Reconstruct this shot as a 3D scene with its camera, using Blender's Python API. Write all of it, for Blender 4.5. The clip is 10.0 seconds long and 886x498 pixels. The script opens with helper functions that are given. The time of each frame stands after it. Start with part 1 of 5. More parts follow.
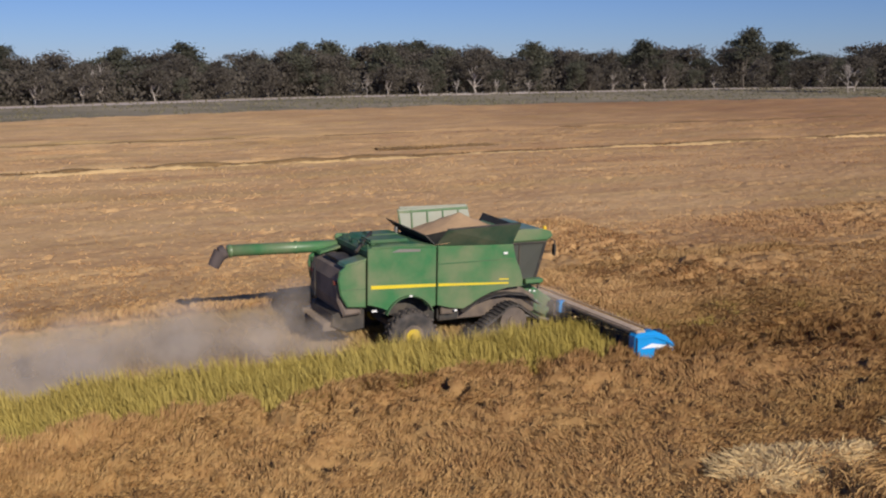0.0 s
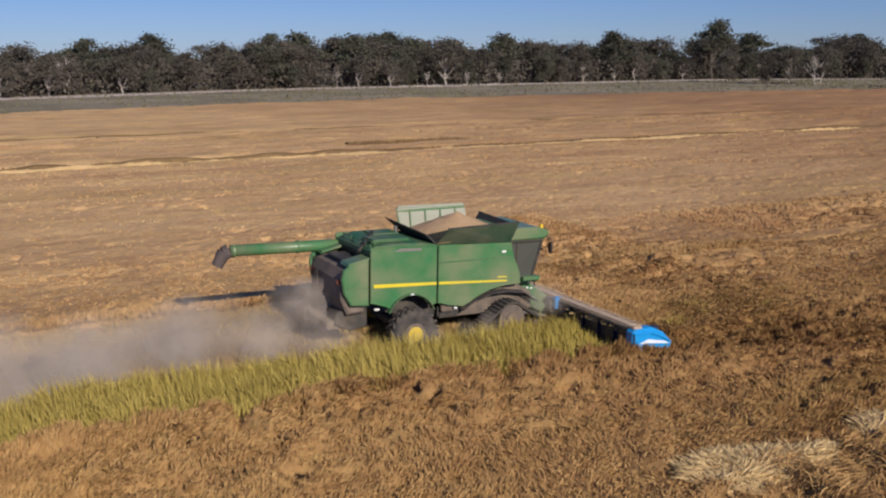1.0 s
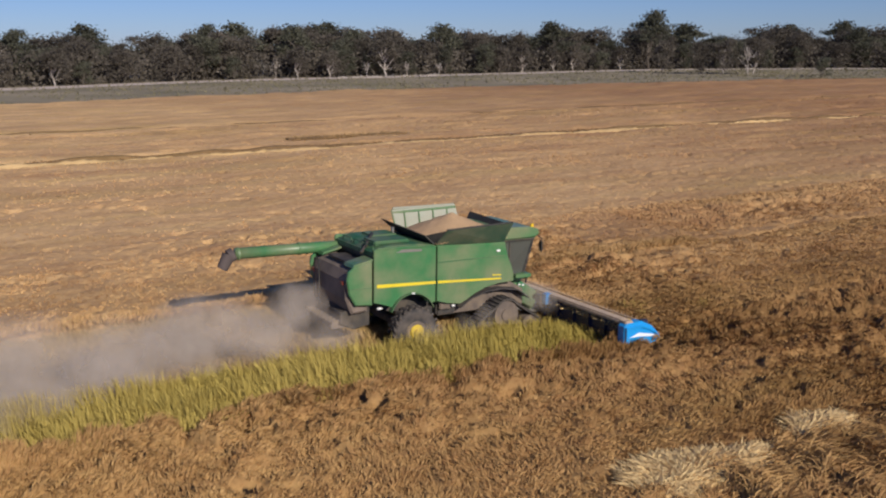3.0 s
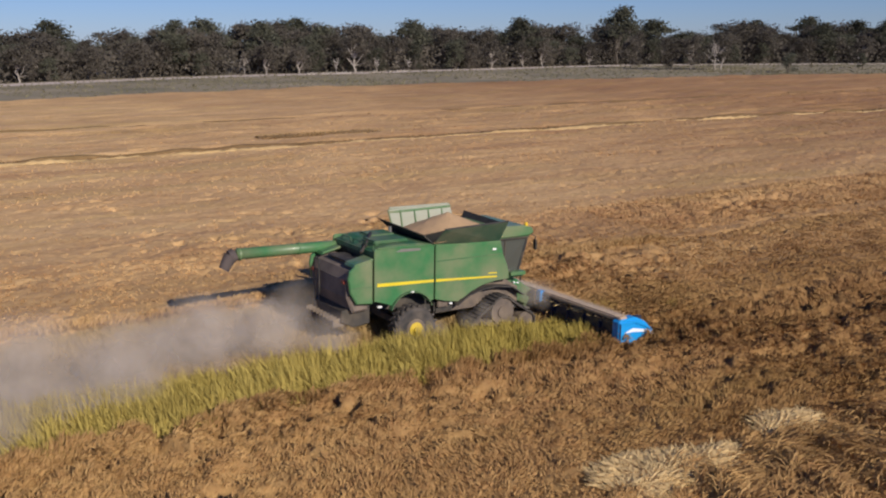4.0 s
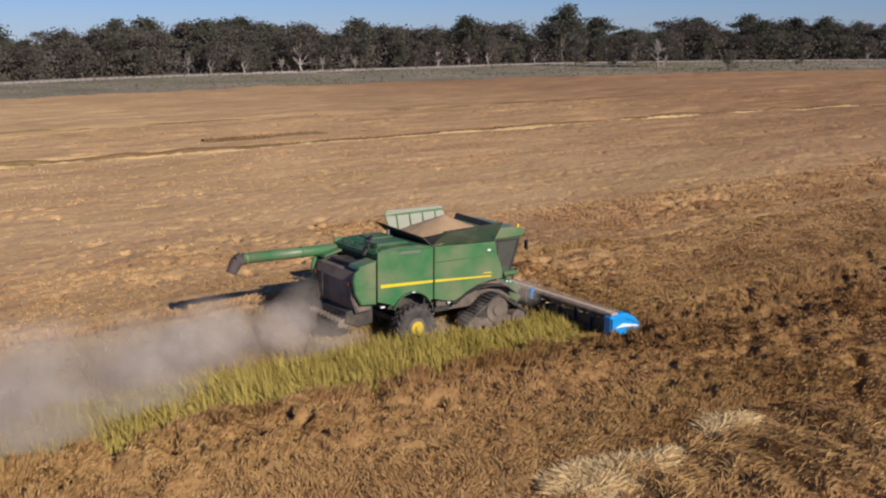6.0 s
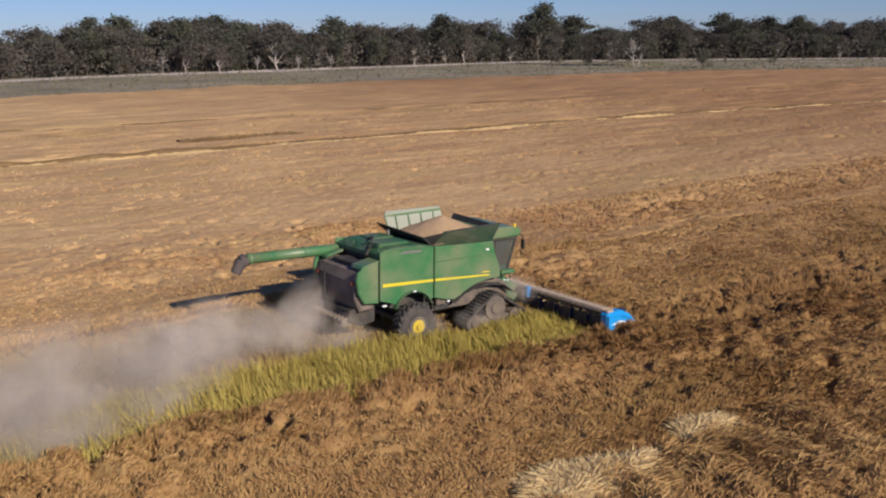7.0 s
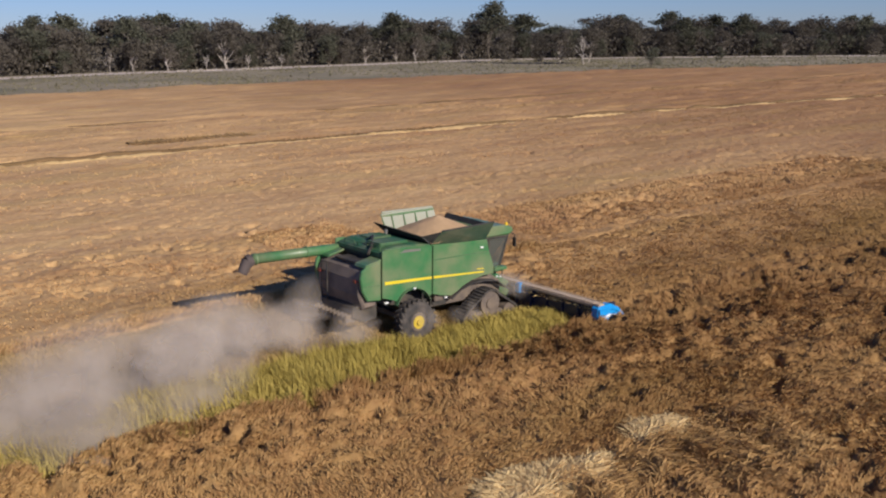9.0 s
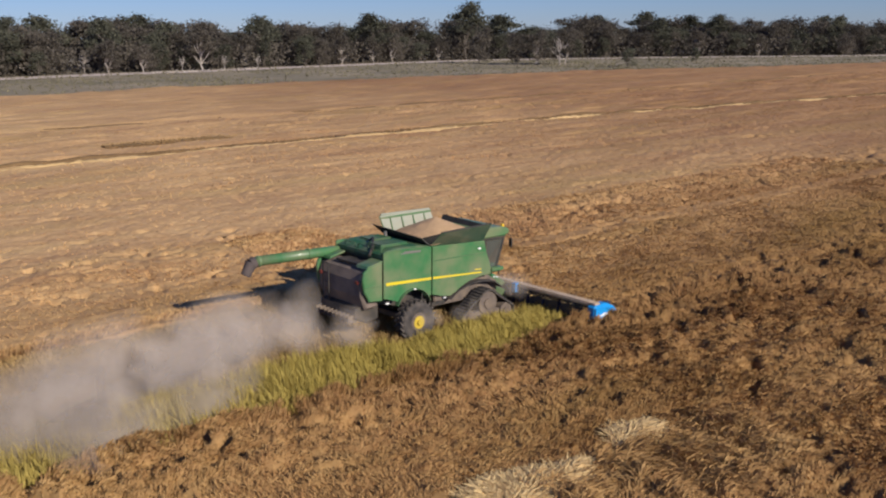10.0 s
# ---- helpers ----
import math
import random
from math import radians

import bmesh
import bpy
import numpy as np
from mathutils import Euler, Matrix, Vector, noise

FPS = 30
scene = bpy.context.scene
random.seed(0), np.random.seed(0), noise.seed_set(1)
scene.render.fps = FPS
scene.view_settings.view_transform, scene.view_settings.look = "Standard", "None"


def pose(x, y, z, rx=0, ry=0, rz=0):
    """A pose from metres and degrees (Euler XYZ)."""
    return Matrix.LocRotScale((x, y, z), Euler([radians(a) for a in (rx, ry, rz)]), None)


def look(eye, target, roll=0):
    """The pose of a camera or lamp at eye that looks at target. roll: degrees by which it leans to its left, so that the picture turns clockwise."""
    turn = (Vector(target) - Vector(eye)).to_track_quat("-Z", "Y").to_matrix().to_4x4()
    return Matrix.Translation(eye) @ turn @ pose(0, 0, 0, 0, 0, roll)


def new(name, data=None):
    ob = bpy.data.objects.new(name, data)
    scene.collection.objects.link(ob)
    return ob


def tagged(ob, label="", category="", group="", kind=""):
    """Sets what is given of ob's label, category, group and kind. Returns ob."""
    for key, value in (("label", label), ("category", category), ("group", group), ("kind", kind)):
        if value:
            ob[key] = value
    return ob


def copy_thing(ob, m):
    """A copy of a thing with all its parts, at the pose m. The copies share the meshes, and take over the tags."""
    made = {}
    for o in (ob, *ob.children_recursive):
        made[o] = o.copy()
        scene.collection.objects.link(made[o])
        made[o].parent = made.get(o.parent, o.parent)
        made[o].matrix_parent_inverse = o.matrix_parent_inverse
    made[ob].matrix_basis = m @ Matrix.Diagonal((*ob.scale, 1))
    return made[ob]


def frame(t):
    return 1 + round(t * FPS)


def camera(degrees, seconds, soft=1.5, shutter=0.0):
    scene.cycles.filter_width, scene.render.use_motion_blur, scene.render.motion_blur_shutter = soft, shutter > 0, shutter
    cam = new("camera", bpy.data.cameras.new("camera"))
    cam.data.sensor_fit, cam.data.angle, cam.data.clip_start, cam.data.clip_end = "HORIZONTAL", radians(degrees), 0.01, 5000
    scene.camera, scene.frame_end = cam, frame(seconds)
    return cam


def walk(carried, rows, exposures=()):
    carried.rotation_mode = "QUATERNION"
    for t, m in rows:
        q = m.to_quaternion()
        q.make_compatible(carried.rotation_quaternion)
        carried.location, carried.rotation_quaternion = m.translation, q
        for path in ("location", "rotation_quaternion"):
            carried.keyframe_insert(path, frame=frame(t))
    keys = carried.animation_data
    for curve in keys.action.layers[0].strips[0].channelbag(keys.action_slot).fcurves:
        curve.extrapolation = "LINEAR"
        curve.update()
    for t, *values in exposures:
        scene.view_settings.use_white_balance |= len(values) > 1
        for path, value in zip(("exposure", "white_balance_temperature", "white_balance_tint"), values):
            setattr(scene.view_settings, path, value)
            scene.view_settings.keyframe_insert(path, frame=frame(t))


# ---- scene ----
LENS = 48.26
cam = camera(LENS, 10.0, soft=2.15)
# seconds, x, y, z, yaw, pitch, lean to the right
PATH = [
    (0.0, -0.000, 0.000, 9.526, 0.000, -10.537, 0.343),
    (0.5, 0.000, -0.048, 9.724, -0.809, -10.821, 0.334),
    (1.0, 0.002, -0.097, 9.915, -1.687, -11.079, 0.323),
    (1.5, 0.001, -0.146, 10.094, -2.609, -11.324, 0.327),
    (2.0, -0.008, -0.199, 10.259, -3.520, -11.439, 0.323),
    (2.5, -0.031, -0.251, 10.411, -4.312, -11.557, 0.334),
    (4.0, -0.109, -0.421, 10.838, -6.843, -12.004, 0.390),
    (4.5, -0.133, -0.482, 10.968, -7.687, -12.044, 0.412),
    (5.0, -0.152, -0.546, 11.091, -8.406, -12.094, 0.465),
    (5.5, -0.169, -0.616, 11.211, -9.171, -12.163, 0.529),
    (7.0, -0.212, -0.826, 11.566, -11.237, -12.325, 0.517),
    (7.5, -0.238, -0.880, 11.664, -12.011, -12.477, 0.518),
    (8.0, -0.270, -0.925, 11.754, -12.756, -12.492, 0.530),
    (8.5, -0.300, -0.973, 11.845, -13.436, -12.486, 0.539),
    (9.0, -0.330, -1.020, 11.942, -14.022, -12.492, 0.542),
    (9.5, -0.363, -1.064, 12.051, -14.685, -12.496, 0.579),
    (10.0, -0.399, -1.108, 12.166, -15.332, -12.497, 0.593),
]
walk(cam, [(t, pose(x, y, z, 90 + pitch, 0, yaw) @ pose(0, 0, 0, 0, 0, -lean)) for t, x, y, z, yaw, pitch, lean in PATH],
     [(0.0, -0.16), (2.5, -0.12), (5.0, -0.08), (7.5, 0.0), (10.0, 0.0)])

# the machine's line over the field: front axle at the start, heading, travel
START = Vector((1.527, 34.536, 0.0))
HEADING = 24.79
FIELD = pose(START.x, START.y, 0, 0, 0, HEADING)


def travel(t):
    return 1.0806 * t - 0.00221 * t * t


# ---- light ----
SUN_DIR = Vector((0.417, -0.796, 0.438)).normalized()
world = bpy.data.worlds.new("sky")
scene.world = world
world.use_nodes = True
wn = world.node_tree.nodes
sky = wn.new("ShaderNodeTexSky")
sky.sky_type, sky.sun_disc = "NISHITA", False
sky.sun_elevation = math.asin(SUN_DIR.z)
sky.sun_rotation = math.atan2(SUN_DIR.x, SUN_DIR.y)
sky.air_density, sky.dust_density, sky.ozone_density = 1.0, 0.15, 5.0
sky.altitude = 1500
wn["Background"].inputs["Strength"].default_value = 0.068
clear = wn.new("ShaderNodeVectorMath")
clear.operation = "MULTIPLY"
clear.inputs[1].default_value = (0.74, 0.83, 1.22)
world.node_tree.links.new(sky.outputs[0], clear.inputs[0])
world.node_tree.links.new(clear.outputs[0], wn["Background"].inputs["Color"])
sun = new("sun", bpy.data.lights.new("sun", "SUN"))
sun.data.energy, sun.data.angle, sun.data.color = 4.8, radians(0.6), (1.0, 0.91, 0.8)
sun.matrix_basis = look(SUN_DIR * 60, (0, 0, 0))


# ---- materials ----
def material(name, base, rough=0.8, metal=0.0, var=0.15, scale=2.0, bump=0.0, bump_scale=20.0, island=0.0, dirt=None, dirt_amount=0.4, coat=0.0):
    """Principled surface: colour varied at two scales, optional dirt colour, bump and per-island variation."""
    m = bpy.data.materials.new(name)
    m.use_nodes = True
    n, l = m.node_tree.nodes, m.node_tree.links
    b = n["Principled BSDF"]
    b.inputs["Roughness"].default_value, b.inputs["Metallic"].default_value = rough, metal
    b.inputs["Coat Weight"].default_value = coat
    co = n.new("ShaderNodeTexCoord")
    big, small = n.new("ShaderNodeTexNoise"), n.new("ShaderNodeTexNoise")
    for node, s in ((big, scale), (small, scale * 9)):
        node.inputs["Scale"].default_value = s
        node.inputs["Detail"].default_value = 4
        l.new(co.outputs["Object"], node.inputs["Vector"])
    add = n.new("ShaderNodeMath")
    l.new(big.outputs[0], add.inputs[0]), l.new(small.outputs[0], add.inputs[1])
    last = add
    if island:
        geo, mul, more = n.new("ShaderNodeNewGeometry"), n.new("ShaderNodeMath"), n.new("ShaderNodeMath")
        mul.operation, mul.inputs[1].default_value = "MULTIPLY_ADD", island
        mul.inputs[2].default_value = -island / 2
        l.new(geo.outputs["Random Per Island"], mul.inputs[0])
        l.new(add.outputs[0], more.inputs[0]), l.new(mul.outputs[0], more.inputs[1])
        last = more
    rng = n.new("ShaderNodeMapRange")
    rng.inputs["From Min"].default_value, rng.inputs["From Max"].default_value = 0.6, 1.4
    rng.inputs["To Min"].default_value, rng.inputs["To Max"].default_value = 1 - var, 1 + var
    l.new(last.outputs[0], rng.inputs["Value"])
    mix = n.new("ShaderNodeVectorMath")
    mix.operation = "SCALE"
    mix.inputs[0].default_value = base
    l.new(rng.outputs[0], mix.inputs["Scale"])
    colour = mix.outputs[0]
    if dirt:
        d = n.new("ShaderNodeMix")
        d.data_type = "RGBA"
        dn, dr = n.new("ShaderNodeTexNoise"), n.new("ShaderNodeMapRange")
        dn.inputs["Scale"].default_value, dn.inputs["Detail"].default_value = scale * 0.7, 6
        l.new(co.outputs["Object"], dn.inputs["Vector"])
        dr.inputs["From Min"].default_value, dr.inputs["From Max"].default_value = 0.35, 0.7
        dr.inputs["To Max"].default_value = dirt_amount
        l.new(dn.outputs[0], dr.inputs["Value"]), l.new(dr.outputs[0], d.inputs["Factor"])
        l.new(colour, d.inputs[6])
        d.inputs[7].default_value = (*dirt, 1)
        colour = d.outputs[2]
    l.new(colour, b.inputs["Base Color"])
    if bump:
        bn, bp = n.new("ShaderNodeTexNoise"), n.new("ShaderNodeBump")
        bn.inputs["Scale"].default_value, bn.inputs["Detail"].default_value = bump_scale, 5
        bp.inputs["Strength"].default_value, bp.inputs["Distance"].default_value = bump, 0.05
        l.new(co.outputs["Object"], bn.inputs["Vector"])
        l.new(bn.outputs[0], bp.inputs["Height"]), l.new(bp.outputs[0], b.inputs["Normal"])
    return m


def crop_material(name, gold, brown, shift, island=0.5, green=(0.2, 0.17, 0.04), grain=3.0, patch=1.5, drift_rate=0.006, far_haze=1.0):
    """Ripe rice: gold to brown in drifts along the rows, some green, every blade a little different, distance haze in
    the colour.
    """
    m = bpy.data.materials.new(name)
    m.use_nodes = True
    n, l = m.node_tree.nodes, m.node_tree.links
    b = n["Principled BSDF"]
    b.inputs["Roughness"].default_value = 0.75
    b.inputs["Specular IOR Level"].default_value = 0.2
    co, mp = n.new("ShaderNodeTexCoord"), n.new("ShaderNodeMapping")
    mp.inputs["Scale"].default_value = (0.22, 1, 1)
    l.new(co.outputs["Object"], mp.inputs["Vector"])

    def tex(s, det, src=mp):
        t = n.new("ShaderNodeTexNoise")
        t.inputs["Scale"].default_value, t.inputs["Detail"].default_value = s, det
        l.new(src.outputs[0 if src is mp else "Object"], t.inputs["Vector"])
        return t.outputs[0]

    def math_node(op, a, c):
        k = n.new("ShaderNodeMath")
        k.operation = op
        for i, v in enumerate((a, c)):
            if isinstance(v, float):
                k.inputs[i].default_value = v
            else:
                l.new(v, k.inputs[i])
        return k.outputs[0]

    sep = n.new("ShaderNodeSeparateXYZ")
    l.new(co.outputs["Object"], sep.inputs[0])
    # golden behind the machine's line, browner ahead of it and on the near side
    side = math_node("SUBTRACT", sep.outputs[0], math_node("MULTIPLY", sep.outputs[1], 0.35))
    place = n.new("ShaderNodeMapRange")
    place.inputs["From Min"].default_value, place.inputs["From Max"].default_value = -20, 22
    place.inputs["To Min"].default_value, place.inputs["To Max"].default_value = -drift_rate, drift_rate
    place.interpolation_type = "SMOOTHSTEP"
    l.new(side, place.inputs["Value"])
    fade = n.new("ShaderNodeMapRange")
    fade.inputs["From Min"].default_value, fade.inputs["From Max"].default_value = 10, 110
    fade.inputs["To Min"].default_value, fade.inputs["To Max"].default_value = 1, 0.35
    l.new(sep.outputs[1], fade.inputs["Value"])
    drift = math_node("SUBTRACT", math_node("MULTIPLY", place.outputs[0], fade.outputs[0]), math_node("SUBTRACT", 0.12, math_node("MULTIPLY", fade.outputs[0], 0.12)))
    geo = n.new("ShaderNodeNewGeometry")
    rand = math_node("MULTIPLY", math_node("SUBTRACT", geo.outputs["Random Per Island"], 0.5), float(island))
    f = math_node("ADD", math_node("ADD", math_node("MULTIPLY", tex(0.09, 3), patch * 0.5), math_node("MULTIPLY", tex(0.3, 3), patch * 0.5)), math_node("MULTIPLY", tex(grain, 4, co), 0.8))
    f = math_node("ADD", f, math_node("MULTIPLY", math_node("SUBTRACT", tex(1.1, 3), 0.5), 0.7))
    f = math_node("ADD", math_node("ADD", f, drift), math_node("ADD", rand, float(shift)))
    ramp = n.new("ShaderNodeValToRGB")
    e = ramp.color_ramp.elements
    e[0].position, e[0].color = 0.25, (*gold, 1)
    e[1].position, e[1].color = 0.95, (*brown, 1)
    mid = e.new(0.55)
    mid.color = (*[(g * 0.55 + k * 0.45) for g, k in zip(gold, brown)], 1)
    l.new(math_node("SUBTRACT", f, 0.6), ramp.inputs[0])
    gm = n.new("ShaderNodeMix")
    gm.data_type = "RGBA"
    gr = n.new("ShaderNodeMapRange")
    gr.inputs["From Min"].default_value, gr.inputs["From Max"].default_value, gr.inputs["To Max"].default_value = 0.5, 0.75, 0.45
    l.new(tex(0.16, 4), gr.inputs["Value"]), l.new(gr.outputs[0], gm.inputs["Factor"])
    l.new(ramp.outputs[0], gm.inputs[6])
    gm.inputs[7].default_value = (*green, 1)
    # distance haze put into the colour: paler and bluer away from the camera
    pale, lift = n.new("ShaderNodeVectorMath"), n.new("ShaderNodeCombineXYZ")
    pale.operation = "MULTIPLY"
    for i, tone in enumerate((0.93, 1.0, 1.2) if far_haze > 1 else (1, 1, 1)):
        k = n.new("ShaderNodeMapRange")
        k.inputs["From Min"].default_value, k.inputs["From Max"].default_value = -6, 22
        k.inputs["To Min"].default_value, k.inputs["To Max"].default_value = 1.0, far_haze * tone
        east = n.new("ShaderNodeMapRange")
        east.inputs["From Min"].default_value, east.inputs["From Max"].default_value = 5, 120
        east.inputs["To Min"].default_value, east.inputs["To Max"].default_value = 1.0, (0.63, 0.555, 0.53)[i] if far_haze > 1 else 1.0
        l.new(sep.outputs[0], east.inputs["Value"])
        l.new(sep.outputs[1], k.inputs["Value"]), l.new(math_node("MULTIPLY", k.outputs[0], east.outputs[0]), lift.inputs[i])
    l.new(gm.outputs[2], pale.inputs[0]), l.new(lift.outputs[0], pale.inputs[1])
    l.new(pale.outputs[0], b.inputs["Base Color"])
    bn, bp = n.new("ShaderNodeTexNoise"), n.new("ShaderNodeBump")
    bn.inputs["Scale"].default_value, bn.inputs["Detail"].default_value = 5.0, 6
    bp.inputs["Strength"].default_value, bp.inputs["Distance"].default_value = 0.5, 0.1
    l.new(co.outputs["Object"], bn.inputs["Vector"])
    l.new(bn.outputs[0], bp.inputs["Height"]), l.new(bp.outputs[0], b.inputs["Normal"])
    return m


def leaf_material(name, base):
    """Thin dull leaves that let some light through; each spray and each tree differs a little."""
    m = bpy.data.materials.new(name)
    m.use_nodes = True
    n, l = m.node_tree.nodes, m.node_tree.links
    d, t, mix = n.new("ShaderNodeBsdfDiffuse"), n.new("ShaderNodeBsdfTranslucent"), n.new("ShaderNodeMixShader")
    geo, info, add, rng_, col = n.new("ShaderNodeNewGeometry"), n.new("ShaderNodeObjectInfo"), n.new("ShaderNodeMath"), n.new("ShaderNodeMapRange"), n.new("ShaderNodeVectorMath")
    l.new(geo.outputs["Random Per Island"], add.inputs[0]), l.new(info.outputs["Random"], add.inputs[1])
    rng_.inputs["From Max"].default_value = 2
    rng_.inputs["To Min"].default_value, rng_.inputs["To Max"].default_value = 0.55, 1.45
    l.new(add.outputs[0], rng_.inputs["Value"])
    col.operation = "SCALE"
    col.inputs[0].default_value = base
    l.new(rng_.outputs[0], col.inputs["Scale"])
    l.new(col.outputs[0], d.inputs[0]), l.new(col.outputs[0], t.inputs[0])
    mix.inputs[0].default_value = 0.4
    l.new(d.outputs[0], mix.inputs[1]), l.new(t.outputs[0], mix.inputs[2])
    l.new(mix.outputs[0], n["Material Output"].inputs["Surface"])
    return m


DUSTY = (0.36, 0.27, 0.18)
# ripe_rice and rice_mat take the distance haze into their colour
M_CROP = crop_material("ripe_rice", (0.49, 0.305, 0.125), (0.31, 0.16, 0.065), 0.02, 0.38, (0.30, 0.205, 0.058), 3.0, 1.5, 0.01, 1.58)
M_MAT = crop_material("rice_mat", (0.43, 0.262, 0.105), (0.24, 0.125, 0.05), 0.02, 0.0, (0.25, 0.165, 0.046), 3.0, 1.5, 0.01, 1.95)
M_BANK = crop_material("bank_grass", (0.3, 0.185, 0.085), (0.15, 0.095, 0.045), 0.1, 0.5, (0.32, 0.23, 0.09), 1.0, 1.2, 0.0)
M_STUBBLE = crop_material("rice_stubble", (0.54, 0.42, 0.12), (0.36, 0.275, 0.07), -0.04, 0.3, (0.38, 0.305, 0.055), 3.0, 1.5, 0.0)
M_DRYLINE = crop_material("dry_straw_line", (0.62, 0.43, 0.215), (0.46, 0.3, 0.135), 0.0, 0.0, (0.46, 0.33, 0.13), 1.5, 1.5, 0.0)
M_CHAFF = crop_material("chaff_strewn_stubble", (0.50, 0.345, 0.15), (0.33, 0.215, 0.09), 0.0, 0.5, (0.40, 0.29, 0.09), 3.0, 1.5, 0.0)
M_STRAW = crop_material("pale_straw", (0.78, 0.56, 0.27), (0.6, 0.41, 0.185), -0.2, 0.5, (0.52, 0.36, 0.13), 3.0, 1.0, 0.0)
M_SOIL = material("field_soil", (0.27, 0.19, 0.09), 0.95, var=0.3, scale=0.6, bump=0.6, bump_scale=6)
M_GREEN = material("green_paint", (0.045, 0.18, 0.065), 0.42, var=0.1, scale=1.2, dirt=DUSTY, dirt_amount=0.5, coat=0.15)
# dark grey-green puts the shade of the outward-leaning flap into its colour
M_FLAP = material("shaded_green_flap", (0.03, 0.075, 0.045), 0.6, var=0.15, scale=2, dirt=DUSTY, dirt_amount=0.3)
M_DECK = material("deck_green", (0.03, 0.13, 0.05), 0.55, var=0.15, scale=2, dirt=DUSTY, dirt_amount=0.35)
M_YELLOW = material("yellow_paint", (0.75, 0.58, 0.03), 0.45, var=0.08, dirt=DUSTY, dirt_amount=0.15)
M_RIM = material("yellow_rim", (0.72, 0.52, 0.02), 0.5, var=0.1, dirt=DUSTY, dirt_amount=0.3)
M_RUBBER = material("dusty_rubber", (0.035, 0.033, 0.033), 0.85, var=0.25, scale=4, dirt=(0.2, 0.16, 0.13), dirt_amount=0.5)
M_DARK = material("dark_metal", (0.03, 0.03, 0.03), 0.6, var=0.2, scale=3, dirt=(0.2, 0.15, 0.1), dirt_amount=0.45)
M_DUSTED = material("dusted_steel", (0.12, 0.095, 0.08), 0.85, var=0.25, scale=3, dirt=DUSTY, dirt_amount=0.45)
M_SPOUT = material("dusty_dark_rubber", (0.07, 0.055, 0.055), 0.85, var=0.2, scale=3, dirt=(0.17, 0.13, 0.11), dirt_amount=0.4)
M_REAR = material("dust_caked_sheet", (0.16, 0.125, 0.105), 0.9, var=0.25, scale=2, dirt=(0.3, 0.23, 0.18), dirt_amount=0.7)
M_STRAWDUST = material("straw_dust", (0.56, 0.42, 0.3), 0.95, var=0.25, scale=4, bump=0.5, bump_scale=30)
M_CANVAS = material("black_canvas", (0.02, 0.022, 0.022), 0.7, var=0.2, scale=3, dirt=(0.12, 0.1, 0.08), dirt_amount=0.4)
M_LINER = material("pale_tank_lining", (0.33, 0.35, 0.28), 0.6, var=0.08, scale=3, dirt=DUSTY, dirt_amount=0.2)
M_GRAIN = material("rice_grain", (0.55, 0.36, 0.2), 0.9, var=0.12, scale=3, bump=0.5, bump_scale=60)
M_BLUE = material("blue_paint", (0.015, 0.30, 0.72), 0.35, var=0.1, scale=2, coat=0.3)
M_NAVY = material("dark_blue_sheet", (0.012, 0.02, 0.06), 0.5, var=0.2, scale=2, dirt=(0.12, 0.09, 0.06), dirt_amount=0.35)
M_WHITE = material("white_mark", (0.75, 0.8, 0.85), 0.5, var=0.05)
M_STEEL = material("grey_steel", (0.3, 0.3, 0.3), 0.45, metal=0.6, var=0.15, dirt=DUSTY, dirt_amount=0.4)
M_AMBER = material("amber_lens", (0.8, 0.5, 0.03), 0.25, var=0.05)
M_LAMP = material("lamp_lens", (0.85, 0.85, 0.82), 0.2, var=0.05)
M_RED = material("red_lens", (0.2, 0.045, 0.035), 0.3, var=0.05)
M_BARK = material("grey_bark", (0.13, 0.11, 0.09), 0.9, var=0.35, scale=0.8)
M_PALE = material("pale_bark", (0.42, 0.37, 0.33), 0.85, var=0.25, scale=0.7)
M_LEAF = leaf_material("gum_leaves", (0.125, 0.125, 0.092))
M_LEAF2 = leaf_material("brown_gum_leaves", (0.145, 0.127, 0.105))
M_SHRUB = leaf_material("shrub_leaves", (0.12, 0.105, 0.06))
M_PLAIN = material("dry_grass_plain", (0.33, 0.27, 0.18), 0.95, var=0.35, scale=0.05, dirt=(0.15, 0.135, 0.075), dirt_amount=0.9, bump=0.6, bump_scale=1.5)
M_TRACK = material("pale_dirt", (0.6, 0.5, 0.44), 0.95, var=0.15, scale=0.2)
M_TUSSOCK = material("grass_tussock", (0.17, 0.15, 0.085), 0.9, var=0.3, scale=0.3, island=0.7)


def glass_material():
    m = bpy.data.materials.new("cab_glass")
    m.use_nodes = True
    b = m.node_tree.nodes["Principled BSDF"]
    b.inputs["Base Color"].default_value = (0.14, 0.145, 0.13, 1)
    b.inputs["Roughness"].default_value = 0.1
    b.inputs["Transmission Weight"].default_value = 0.5
    b.inputs["IOR"].default_value = 1.3
    return m


